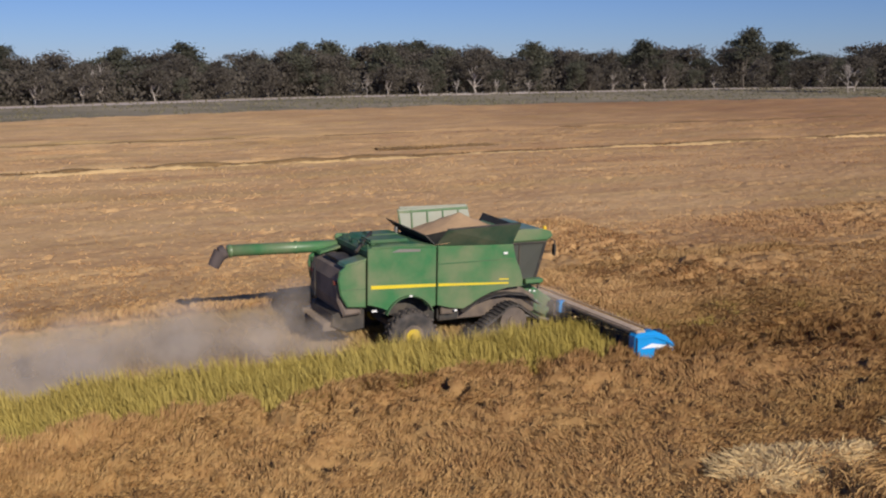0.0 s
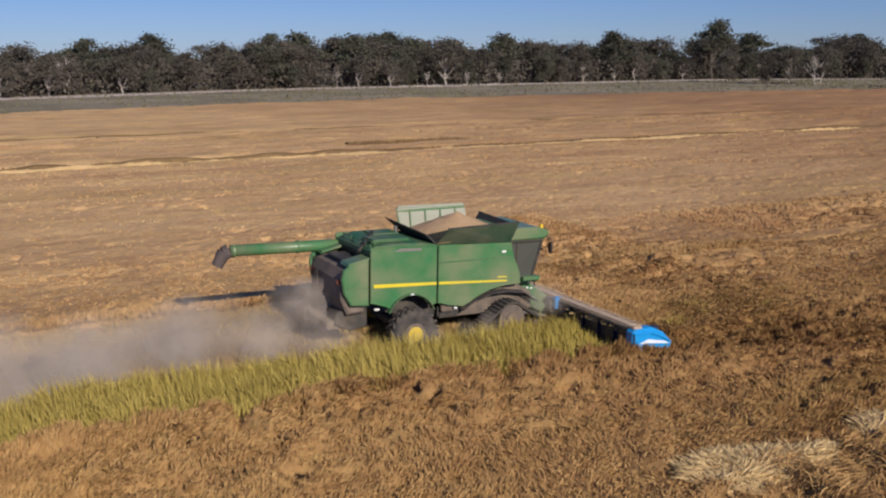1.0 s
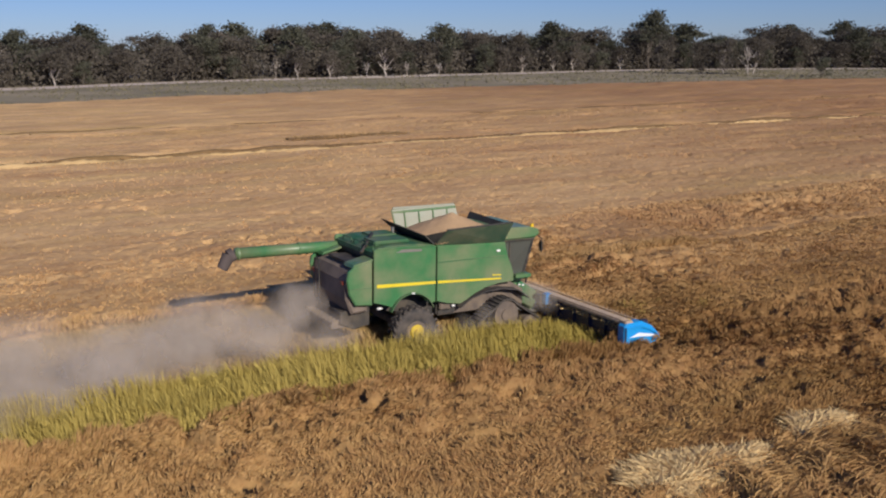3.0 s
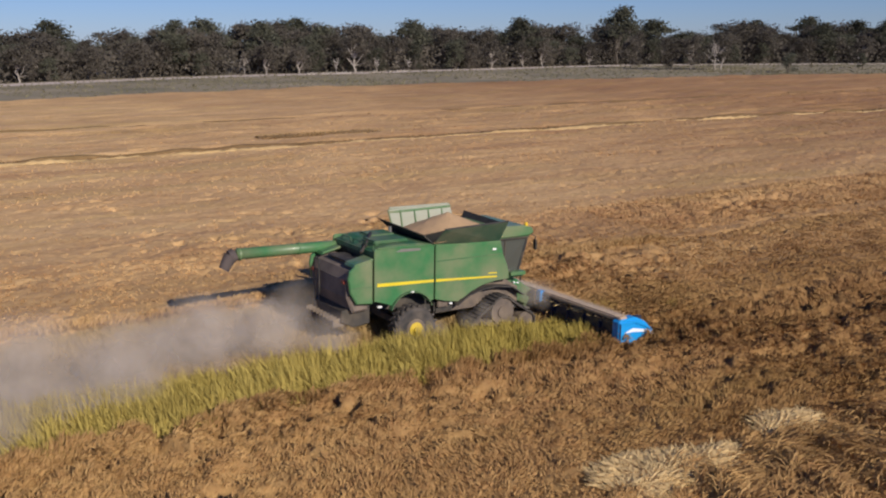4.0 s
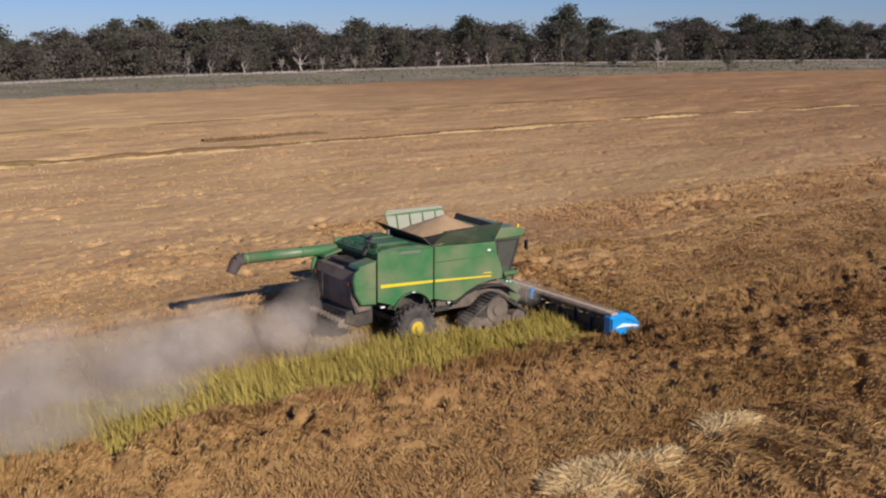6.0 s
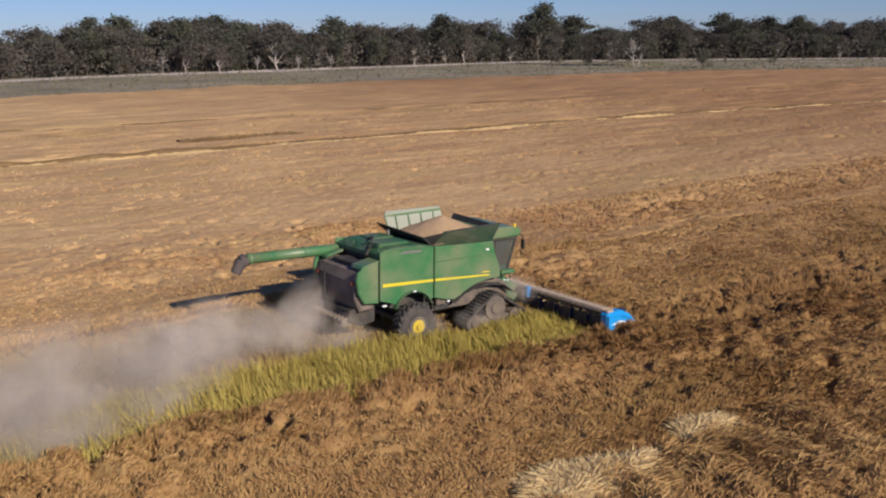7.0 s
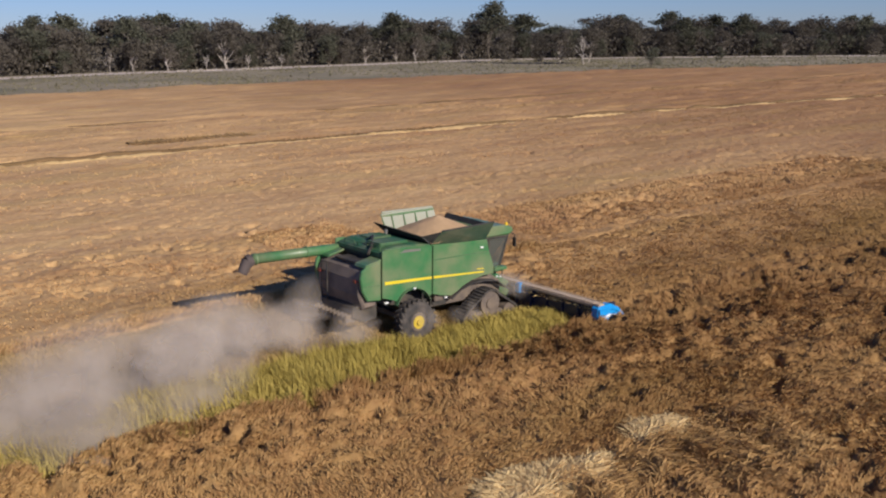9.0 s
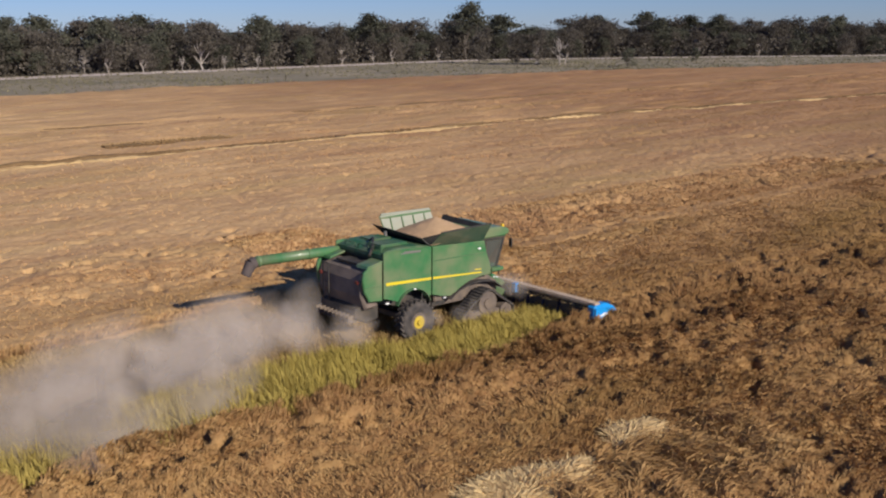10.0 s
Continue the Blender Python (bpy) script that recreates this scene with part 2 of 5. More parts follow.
def dust_material():
    """Hanging dust: thin veils that scatter light, thick at the middle of each and fading to nothing at its rim."""
    m = bpy.data.materials.new("dust")
    m.use_nodes = True
    n, l = m.node_tree.nodes, m.node_tree.links
    d, t, mix = n.new("ShaderNodeBsdfDiffuse"), n.new("ShaderNodeBsdfTranslucent"), n.new("ShaderNodeMixShader")
    d.inputs[0].default_value = t.inputs[0].default_value = (0.66, 0.575, 0.505, 1)
    mix.inputs[0].default_value = 0.5
    l.new(d.outputs[0], mix.inputs[1]), l.new(t.outputs[0], mix.inputs[2])
    thick, co, tex, wisp, dens = n.new("ShaderNodeAttribute"), n.new("ShaderNodeTexCoord"), n.new("ShaderNodeTexNoise"), n.new("ShaderNodeMapRange"), n.new("ShaderNodeMath")
    thick.attribute_name = "thickness"
    tex.inputs["Scale"].default_value, tex.inputs["Detail"].default_value = 0.9, 5
    l.new(co.outputs["Object"], tex.inputs["Vector"])
    wisp.inputs["From Min"].default_value, wisp.inputs["From Max"].default_value = 0.36, 0.62
    wisp.inputs["To Min"].default_value, wisp.inputs["To Max"].default_value = 0.65, 1.0
    l.new(tex.outputs[0], wisp.inputs["Value"])
    dens.operation = "MULTIPLY"
    l.new(thick.outputs["Fac"], dens.inputs[0]), l.new(wisp.outputs[0], dens.inputs[1])
    clear_air, veil = n.new("ShaderNodeBsdfTransparent"), n.new("ShaderNodeMixShader")
    l.new(dens.outputs[0], veil.inputs[0]), l.new(clear_air.outputs[0], veil.inputs[1]), l.new(mix.outputs[0], veil.inputs[2])
    l.new(veil.outputs[0], n["Material Output"].inputs["Surface"])
    return m


M_GLASS, M_DUST = glass_material(), dust_material()


# ---- mesh helpers ----
def tri_mesh(name, verts, tris, mat, smooth=False):
    me = bpy.data.meshes.new(name)
    verts, tris = np.asarray(verts, np.float32), np.asarray(tris, np.int32)
    me.vertices.add(len(verts))
    me.vertices.foreach_set("co", verts.ravel())
    me.loops.add(tris.size)
    me.loops.foreach_set("vertex_index", tris.ravel())
    me.polygons.add(len(tris))
    me.polygons.foreach_set("loop_start", np.arange(len(tris), dtype=np.int32) * 3)
    if smooth:
        me.polygons.foreach_set("use_smooth", np.ones(len(tris), bool))
    me.materials.append(mat)
    me.update(calc_edges=True)
    me.validate()
    return me


def part(name, bm, mat, parent, label="", smooth=False):
    bmesh.ops.recalc_face_normals(bm, faces=bm.faces)
    me = bpy.data.meshes.new(name)
    bm.to_mesh(me)
    bm.free()
    me.materials.append(mat)
    if smooth:
        for p in me.polygons:
            p.use_smooth = True
    ob = new(name, me)
    ob.parent = parent
    return tagged(ob, label)


def box(x0, x1, y0, y1, z0, z1, bevel=0.02, bm=None):
    bm = bm or bmesh.new()
    made = bmesh.ops.create_cube(bm, size=1, matrix=Matrix.Translation(((x0 + x1) / 2, (y0 + y1) / 2, (z0 + z1) / 2)) @ Matrix.Diagonal((x1 - x0, y1 - y0, z1 - z0, 1)))
    if bevel:
        es = list({e for v in made["verts"] for e in v.link_edges})
        bmesh.ops.bevel(bm, geom=es, offset=bevel, segments=2, affect="EDGES", clamp_overlap=True)
    return bm


def prism(profile, y0, y1, bevel=0.02, bm=None):
    """A side profile of (x, z) points, drawn out from y0 to y1."""
    bm = bm or bmesh.new()
    a = [bm.verts.new((x, y0, z)) for x, z in profile]
    b = [bm.verts.new((x, y1, z)) for x, z in profile]
    n = len(profile)
    faces = [bm.faces.new(a), bm.faces.new(b[::-1])]
    for i in range(n):
        faces.append(bm.faces.new((a[i], b[i], b[(i + 1) % n], a[(i + 1) % n])))
    if bevel:
        es = list({e for f in faces[:2] for e in f.edges})
        bmesh.ops.bevel(bm, geom=es, offset=bevel, segments=1, affect="EDGES", clamp_overlap=True)
    return bm


def cyl(p0, p1, r0, r1=None, seg=20, bm=None):
    bm = bm or bmesh.new()
    p0, p1 = Vector(p0), Vector(p1)
    m = Matrix.Translation((p0 + p1) / 2) @ (p1 - p0).to_track_quat("Z", "Y").to_matrix().to_4x4()
    bmesh.ops.create_cone(bm, cap_ends=True, segments=seg, radius1=r0, radius2=r0 if r1 is None else r1, depth=(p1 - p0).length, matrix=m)
    return bm


def pipe(points, r, seg=8, bm=None):
    bm = bm or bmesh.new()
    for a, b in zip(points, points[1:]):
        cyl(a, b, r, seg=seg, bm=bm)
    return bm


def slab(corners, thick, bm=None):
    """A flat or warped plate through four corners."""
    bm = bm or bmesh.new()
    c = [Vector(p) for p in corners]
    nrm = (c[1] - c[0]).cross(c[2] - c[0]).normalized() * thick
    a = [bm.verts.new(p) for p in c]
    b = [bm.verts.new(p + nrm) for p in c]
    bm.faces.new(a), bm.faces.new(b[::-1])
    for i in range(4):
        j = (i + 1) % 4
        bm.faces.new((a[i], b[i], b[j], a[j]))
    return bm


rng = np.random.default_rng(7)


def value_noise(x, y, cell, seed):
    """Smooth noise from -1 to 1 over arrays of places."""
    g = np.random.default_rng(seed).uniform(-1, 1, (256, 256))
    x, y = np.asarray(x) / cell, np.asarray(y) / cell
    i, j = np.floor(x).astype(int), np.floor(y).astype(int)
    fx, fy = x - i, y - j
    fx, fy = fx * fx * (3 - 2 * fx), fy * fy * (3 - 2 * fy)
    at = lambda a, b: g[a % 256, b % 256]
    return (at(i, j) * (1 - fx) + at(i + 1, j) * fx) * (1 - fy) + (at(i, j + 1) * (1 - fx) + at(i + 1, j + 1) * fx) * fy


def blades(base, length, lean, azimuth, width, curl=0.5, roll=np.pi):
    """Bent blades: arrays of base points, lengths, leans from upright and azimuths (radians), widths."""
    n = len(base)
    d = np.stack([np.cos(azimuth), np.sin(azimuth), np.zeros(n)], 1)
    up = np.array([0, 0, 1.0])
    side = np.stack([-np.sin(azimuth), np.cos(azimuth), np.zeros(n)], 1) * (width / 2)[:, None]
    turn = rng.uniform(-roll, roll, n)
    side = side * np.cos(turn)[:, None] + (d * np.cos(lean)[:, None] - up * np.sin(lean)[:, None]) * (np.sin(turn) * width / 2)[:, None]
    l1 = lean * (1 - curl)
    mid = base + (d * np.sin(l1)[:, None] + up * np.cos(l1)[:, None]) * (length * 0.55)[:, None]
    l2 = np.minimum(lean * (1 + curl), 2.1)
    tip = mid + (d * np.sin(l2)[:, None] + up * np.cos(l2)[:, None]) * (length * 0.45)[:, None]
    v = np.stack([base, mid - side, mid + side, tip], 1).reshape(-1, 3)
    o = (np.arange(n) * 4)[:, None, None]
    t = (np.array([[0, 2, 1], [1, 2, 3]])[None] + o).reshape(-1, 3)
    return v, t


def merge(pieces):
    vs, ts, k = [], [], 0
    for v, t in pieces:
        vs.append(v), ts.append(t + k)
        k += len(v)
    return np.concatenate(vs), np.concatenate(ts)


# ---- the plain and the field ----
def sheet(u0, u1, v0, v1, step, height, rim=(True, True)):
    """A height field; its long edges come down to the ground where rim says so."""
    u = np.linspace(u0, u1, max(int(round((u1 - u0) / step)), 1) + 1)
    v = np.linspace(v0, v1, max(int(round((v1 - v0) / step)), 1) + 1)
    U, V = np.meshgrid(u, v)
    z = height(U, V)
    if rim[0]:
        z[0, :] = 0.0
    if rim[1]:
        z[-1, :] = 0.0
    verts = np.stack([U.ravel(), V.ravel(), z.ravel()], 1)
    nu = len(u)
    i = (np.arange(len(v) - 1)[:, None] * nu + np.arange(nu - 1)[None]).ravel()
    tris = np.concatenate([np.stack([i, i + 1, i + nu + 1], 1), np.stack([i, i + nu + 1, i + nu], 1)])
    return verts, tris


def rough_crop(u, v):
    """Where the crop is broken into clods (1) and where it lies smooth (0)."""
    g = 0.1 + 0.35 * (v < -5) + 0.3 * value_noise(u * 0.35, v, 3.5, 55)
    g = g + 0.9 * np.exp(-((v - 11.8 - 1.0 * value_noise(u, u * 0, 7.0, 56)) / 3.8) ** 2) * np.clip((u - 22) / 6, 0, 1)
    g = g + 0.95 * np.exp(-((u - 12.4) / 3.2) ** 2) * np.clip((v + 3) / 4, 0, 1) * np.clip((20 - v) / 4, 0, 1)
    g = g + 0.6 * np.exp(-((u - 15) / 8) ** 2 - ((v + 6) / 5) ** 2) + 0.5 * np.exp(-((u - 1) / 7) ** 2 - ((v - 16) / 6) ** 2)
    g = g + 0.6 * np.exp(-((v + 7.4) / 1.8) ** 2)
    g = np.clip(g, 0, 1) * np.clip(1.3 - v / 60, 0.15, 1)
    far = value_noise(u * 0.12, v, 5.0, 57)
    return g + np.clip(far, 0, 1) * (0.9 * np.exp(-((v - 34) / 9) ** 2) + 0.8 * np.exp(-((v - 84) / 9) ** 2) * (u > 30))


def crop_height(u, v):
    """Lodged rice: rounded heads with creases between them, pockets in the broken parts; trodden lines far off."""
    g = rough_crop(u, v)
    warp = 0.3 * value_noise(u, v, 0.9, 4)
    heads = 0.6 * np.abs(value_noise(u * 0.8 + v * 0.2 + warp, v + warp, 0.8, 2)) + 0.4 * np.abs(value_noise(u + 0.3 * v, v - warp, 0.36, 3)) - 0.25
    far_streak = np.clip((v - 25) / 40, 0, 1) * value_noise(u * 0.3, v, 1.6, 18)
    h = 0.5 + 0.09 * value_noise(u, v, 6.0, 1) + (0.12 + np.where(v > 5, 0.2, 0.6) * g) * heads + 0.17 * far_streak
    pocket = np.clip(0.65 * value_noise(u * 0.7, v, 1.1, 8) + 0.9 * value_noise(u * 0.8, v, 0.4, 9) - 0.86 + 0.72 * g, 0, 1)
    h = h - np.where(v > 5, 0.6, 0.8) * pocket - 0.12 * np.exp(-((v + 6.3) / 0.7) ** 2) * np.clip((u + 2) / 5, 0, 1)
    mid = 62.5 - np.clip(u - 80, 0, 200) * 0.13
    rut = np.exp(-((v - mid + 0.45 * value_noise(u, u * 0, 14.0, 5)) / 1.3) ** 2) + 0.6 * np.exp(-((v - 96 + 1.2 * value_noise(u, u * 0, 18.0, 6)) / 1.6) ** 2)
    rut = rut + 0.8 * np.exp(-((v - 71.0) / 2.2) ** 2 - ((u - 31) / 6.5) ** 2)
    return np.maximum(h - 0.5 * rut, 0.05)


HALF = 5.8      # half the cut's width
CUT0 = 2.6      # how far the cutter stands before the front axle
CUT_END = CUT0 + travel(10.0) + 0.4


def field_tufts(n, u0, u1, v0, v1, per, length, width, reach, lean0, seed, thin=1.0, lift=0.0):
    r = np.random.default_rng(seed)
    u, v = r.uniform(u0, u1, n), v0 + (v1 - v0) * r.uniform(0, 1, n) ** thin
    clump = value_noise(u, v, 0.8, seed + 1)
    keep = (r.uniform(-1, 1, n) < clump + 1.15) & (u > -23) & (v > -24 + np.maximum(u - 7.6, 0) * 0.49) & (v > -9.5 - (u + 16) * 0.54)
    u, v = u[keep], v[keep]
    m = len(u)
    uu = np.repeat(u, per) + r.normal(0, reach, m * per)
    vv = np.repeat(v, per) + r.normal(0, reach, m * per)
    z = np.maximum(crop_height(uu, vv) - 0.05, 0.0) + lift
    flow = 2.4 * value_noise(uu, vv, 5.0, 40) + 1.2 * value_noise(uu, vv, 1.1, 41) - 0.4
    az = flow + np.repeat(r.normal(0, 0.5, m), per) + r.normal(0, 0.5, m * per)
    lean = np.clip(lean0 + 0.35 * value_noise(uu, vv, 2.2, 42) + r.normal(0, 0.22, m * per), 0.1, 1.5)
    ln = length * r.uniform(0.6, 1.25, m * per)
    return blades(np.stack([uu, vv, z], 1), ln, lean, az, width * r.uniform(0.6, 1.4, m * per), 0.35)


def ground_and_field():
    bm = bmesh.new()
    bmesh.ops.create_grid(bm, x_segments=2, y_segments=2, size=2500)
    me = bpy.data.meshes.new("ground")
    bm.to_mesh(me)
    bm.free()
    me.materials.append(M_PLAIN)
    tagged(new("ground", me), "dry grassy plain of grey-brown soil", "ground", kind="structure")
    # soil under the field, seen in the cut
    v, t = sheet(-70, 30, -7.0, 7.0, 1.0, lambda u, w: 0.012 + 0 * u)
    soil = new("field_soil", tri_mesh("field_soil", v + [0, 0, 0.012], t, M_SOIL))
    soil.matrix_basis = FIELD
    tagged(soil, "bare brown soil under the cut rice", "soil", kind="structure")
    # standing crop as sheets with blades on them
    sheets = [("near", merge([sheet(-26, 45, -26, -HALF, 0.13, crop_height, (False, True)), sheet(45, 70, -26, -HALF, 0.3, crop_height, (False, False))]), M_MAT), ("ahead", merge([sheet(CUT_END, 62, -HALF, HALF, 0.15, crop_height, (False, False)), sheet(62, 110, -HALF, HALF, 0.4, crop_height, (False, False))]), M_MAT),
              ("middle", merge([sheet(-26, 70, HALF, 20, 0.17, crop_height, (True, False)), sheet(-60, -26, HALF, 20, 0.5, crop_height, (True, False)), sheet(70, 140, HALF, 20, 0.35, crop_height, (False, False)), sheet(-60, 140, 20, 40, 0.3, crop_height, (False, False))]), M_MAT)]
    # the same crop further round, behind and beside the camera
    sheets.append(("round", merge([sheet(-140, 330, -140, -26, 2.0, crop_height, (False, False)), sheet(70, 330, -26, -HALF, 1.5, crop_height, (False, False)), sheet(-140, -26, -26, -HALF, 1.5, crop_height, (False, False)), sheet(110, 330, -HALF, HALF, 1.5, crop_height, (False, False)),
                                   sheet(-140, -60, HALF, 92, 1.5, crop_height, (False, False)), sheet(140, 330, HALF, 40, 1.5, crop_height, (False, False)), sheet(230, 330, 40, 92, 1.5, crop_height, (False, False))]), M_MAT))
    near = merge([field_tufts(125000, -20, 45, -24, -HALF + 0.1, 6, 0.22, 0.03, 0.10, 1.0, 11), field_tufts(3500, -20, 24, -HALF - 0.5, -HALF + 0.25, 9, 0.34, 0.03, 0.08, 0.6, 12), field_tufts(9000, -20, 26, -9.2, -HALF, 7, 0.26, 0.03, 0.07, 0.8, 14),
                  field_tufts(2600, 0, 8, -18.5, -14.8, 7, 0.6, 0.028, 0.14, 1.25, 13)])
    ahead = field_tufts(20000, CUT_END, 70, -HALF, HALF, 6, 0.22, 0.035, 0.10, 1.0, 21)
    mid = merge([field_tufts(10000, -22, 60, HALF - 0.1, 16, 7, 0.2, 0.032, 0.13, 1.3, 31), field_tufts(14000, -22, 140, 14, 60, 5, 0.18, 0.05, 0.2, 1.4, 33, 1.5), field_tufts(5500, 22, 66, 7.5, 16, 7, 0.26, 0.04, 0.1, 0.8, 34), field_tufts(1800, 9, 15, HALF, 19, 7, 0.26, 0.04, 0.1, 0.8, 35), field_tufts(2500, -22, 20, HALF - 0.2, HALF + 0.5, 9, 0.36, 0.035, 0.1, 0.6, 32)])
    limit = ((-140, -60, -13, 28, 80, 133, 208, 250, 330), (118, 142, 156, 166, 175, 169, 160, 137, 122))
    v, t = sheet(-140, 330, 92, 178, 0.9, crop_height, (False, True))
    edge = np.interp(v[:, 0], *limit) + 1.5 * value_noise(v[:, 0], v[:, 0] * 0, 9.0, 15)
    v[:, 2] = np.where(v[:, 1] > edge, -0.4, v[:, 2])
    sheets.append(("far", merge([sheet(-60, 230, 40, 92, 0.4, crop_height, (False, False)), (v, t)]), M_MAT))
    far = field_tufts(16000, -24, 230, 36, 92, 4, 0.2, 0.07, 0.3, 1.35, 41, 1.4)
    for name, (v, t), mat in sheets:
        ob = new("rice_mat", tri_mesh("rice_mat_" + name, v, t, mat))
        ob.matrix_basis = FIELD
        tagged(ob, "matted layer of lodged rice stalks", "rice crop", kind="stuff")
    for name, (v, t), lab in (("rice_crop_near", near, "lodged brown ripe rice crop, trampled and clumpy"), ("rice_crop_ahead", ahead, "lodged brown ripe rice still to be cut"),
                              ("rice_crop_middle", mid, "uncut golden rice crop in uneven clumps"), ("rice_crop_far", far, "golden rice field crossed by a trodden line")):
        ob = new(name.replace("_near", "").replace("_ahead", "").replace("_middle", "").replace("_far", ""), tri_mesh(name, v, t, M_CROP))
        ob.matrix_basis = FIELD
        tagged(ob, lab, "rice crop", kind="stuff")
    # low grassy banks across the field, and a dark tuft of weeds
    r = np.random.default_rng(8)
    for u0, u1, at, wide, n, tall in ((-30, 175, 62.5, 0.6, 9000, 0.45), (-30, 230, 97, 0.6, 3500, 0.22), (23, 38, 71.0, 1.1, 3600, 0.5), (-30, 240, 128, 0.7, 2500, 0.2)):
        u = r.uniform(u0, u1, n)
        u = u[r.uniform(-1, 1, n) < 0.75 + value_noise(u, u * 0, 7.0, int(at))]
        w = at - (np.clip(u - 80, 0, 200) * 0.13 if at == 62.5 else 0) + 0.45 * value_noise(u, u * 0, 14.0, 5) + r.normal(0, wide, len(u))
        along_u = np.arange(u0, u1, 0.6)
        line = at - (np.clip(along_u - 80, 0, 200) * 0.13 if at == 62.5 else 0) + 0.45 * value_noise(along_u, along_u * 0, 14.0, 5)
        high = tall * (0.9 + 0.5 * value_noise(along_u, along_u * 0, 3.0, 77)) + 0.22
        cross = np.array([-1.6, -0.6, 0.0, 0.6, 1.6]) * wide
        ridge = np.stack([np.repeat(along_u, 5), np.repeat(line, 5) + np.tile(cross, len(along_u)), np.repeat(high, 5) * np.tile([0.0, 0.8, 1.0, 0.8, 0.0], len(along_u))], 1)
        q = (np.arange(len(along_u) - 1)[:, None] * 5 + np.arange(4)[None]).ravel()
        ridge_t = np.concatenate([np.stack([q, q + 5, q + 6], 1), np.stack([q, q + 6, q + 1], 1)])
        v, t = blades(np.stack([u, w, np.full(len(u), 0.3)], 1), tall * r.uniform(0.25, 0.8, len(u)), r.uniform(0.1, 0.8, len(u)), r.uniform(0, 6.28, len(u)), r.uniform(0.05, 0.12, len(u)), 0.3)
        v, t = merge([(ridge, ridge_t), (v, t)])
        ob = new("bank_grass", tri_mesh("bank_grass", v, t, M_BANK))
        ob.matrix_basis = FIELD
        tagged(ob, "dark dry grass along a low field bank", "grass", kind="stuff")
    # pale flattened straw along the near foot of the main bank
    along_u = np.arange(-30, 175, 0.5)
    line = 60.4 - np.clip(along_u - 80, 0, 200) * 0.13 + 0.45 * value_noise(along_u, along_u * 0, 14.0, 5)
    half = 0.55 + 0.3 * value_noise(along_u, along_u * 0, 5.0, 78)
    cross = np.array([-1.0, -0.5, 0.0, 0.5, 1.0])
    ridge = np.stack([np.repeat(along_u, 5), np.repeat(line, 5) + np.repeat(half, 5) * np.tile(cross, len(along_u)), np.tile([0.2, 0.52, 0.58, 0.52, 0.2], len(along_u)) + np.repeat(0.12 * value_noise(along_u, along_u * 0, 3.0, 79), 5) + 0.05 * r.normal(0, 1, len(along_u) * 5)], 1)
    q = (np.arange(len(along_u) - 1)[:, None] * 5 + np.arange(4)[None]).ravel()
    ob = new("straw_line", tri_mesh("straw_line", ridge, np.concatenate([np.stack([q, q + 5, q + 6], 1), np.stack([q, q + 6, q + 1], 1)]), M_DRYLINE))
    ob.matrix_basis = FIELD
    tagged(ob, "pale flattened straw along the foot of a bank", "straw", kind="stuff")
    # the cut: green-gold stubble
    r = np.random.default_rng(5)
    n = 34000
    u, w = r.uniform(-24, CUT_END, n), r.uniform(-HALF, HALF, n)
    u[: n // 8] = r.uniform(-60, -24, n // 8)
    uu, ww = np.repeat(u, 6) + r.normal(0, 0.07, n * 6), np.repeat(w, 6) + r.normal(0, 0.07, n * 6)
    hgt = np.where(uu > CUT0, 0.47, 0.86) + np.where((ww < -2.3) & (ww > -4.6), 0.2, 0.0) + 0.12 * value_noise(uu, ww, 1.5, 60) + 0.2 * value_noise(uu, ww, 0.55, 64)
    wheel = np.exp(-((np.abs(ww) - 1.95) / 0.45) ** 2)
    hgt = hgt * (1 - 0.35 * wheel * (uu < 0)) * r.uniform(0.7, 1.15, n * 6)
    az = 3.0 + 1.5 * value_noise(uu, ww, 2.0, 61) + r.normal(0, 0.9, n * 6)
    v, t = blades(np.stack([uu, ww, np.full(n * 6, 0.01)], 1), hgt, np.clip(0.42 + r.normal(0, 0.3, n * 6), 0, 1.3), az, 0.028 * r.uniform(0.6, 1.4, n * 6), 0.3)
    green = np.repeat(w < -2.0 + 0.5 * value_noise(u, w, 1.5, 65), 6)
    for band, mat, lab in ((green, M_STUBBLE, "green-gold rice stubble standing in the fresh cut"), (~green, M_CHAFF, "rice stubble strewn with brown chaff and straw")):
        k = np.nonzero(band)[0]
        vv = v.reshape(-1, 4, 3)[k].copy()
        if mat is M_CHAFF:
            vv[:, :, 2] *= np.where(uu[k] > CUT0, 1.0, 0.6)[:, None]
        tt = (np.array([[0, 2, 1], [1, 2, 3]])[None] + (np.arange(len(k)) * 4)[:, None, None]).reshape(-1, 3)
        stub = new("rice_stubble", tri_mesh("rice_stubble", vv.reshape(-1, 3), tt, mat))
        stub.matrix_basis = FIELD
        tagged(stub, lab, "stubble", kind="stuff")


ground_and_field()


# ---- combine harvester ----
def arc(cx, cz, r, a0, a1, n):
    return [(cx + r * math.cos(radians(a0 + (a1 - a0) * i / n)), cz + r * math.sin(radians(a0 + (a1 - a0) * i / n))) for i in range(n + 1)]


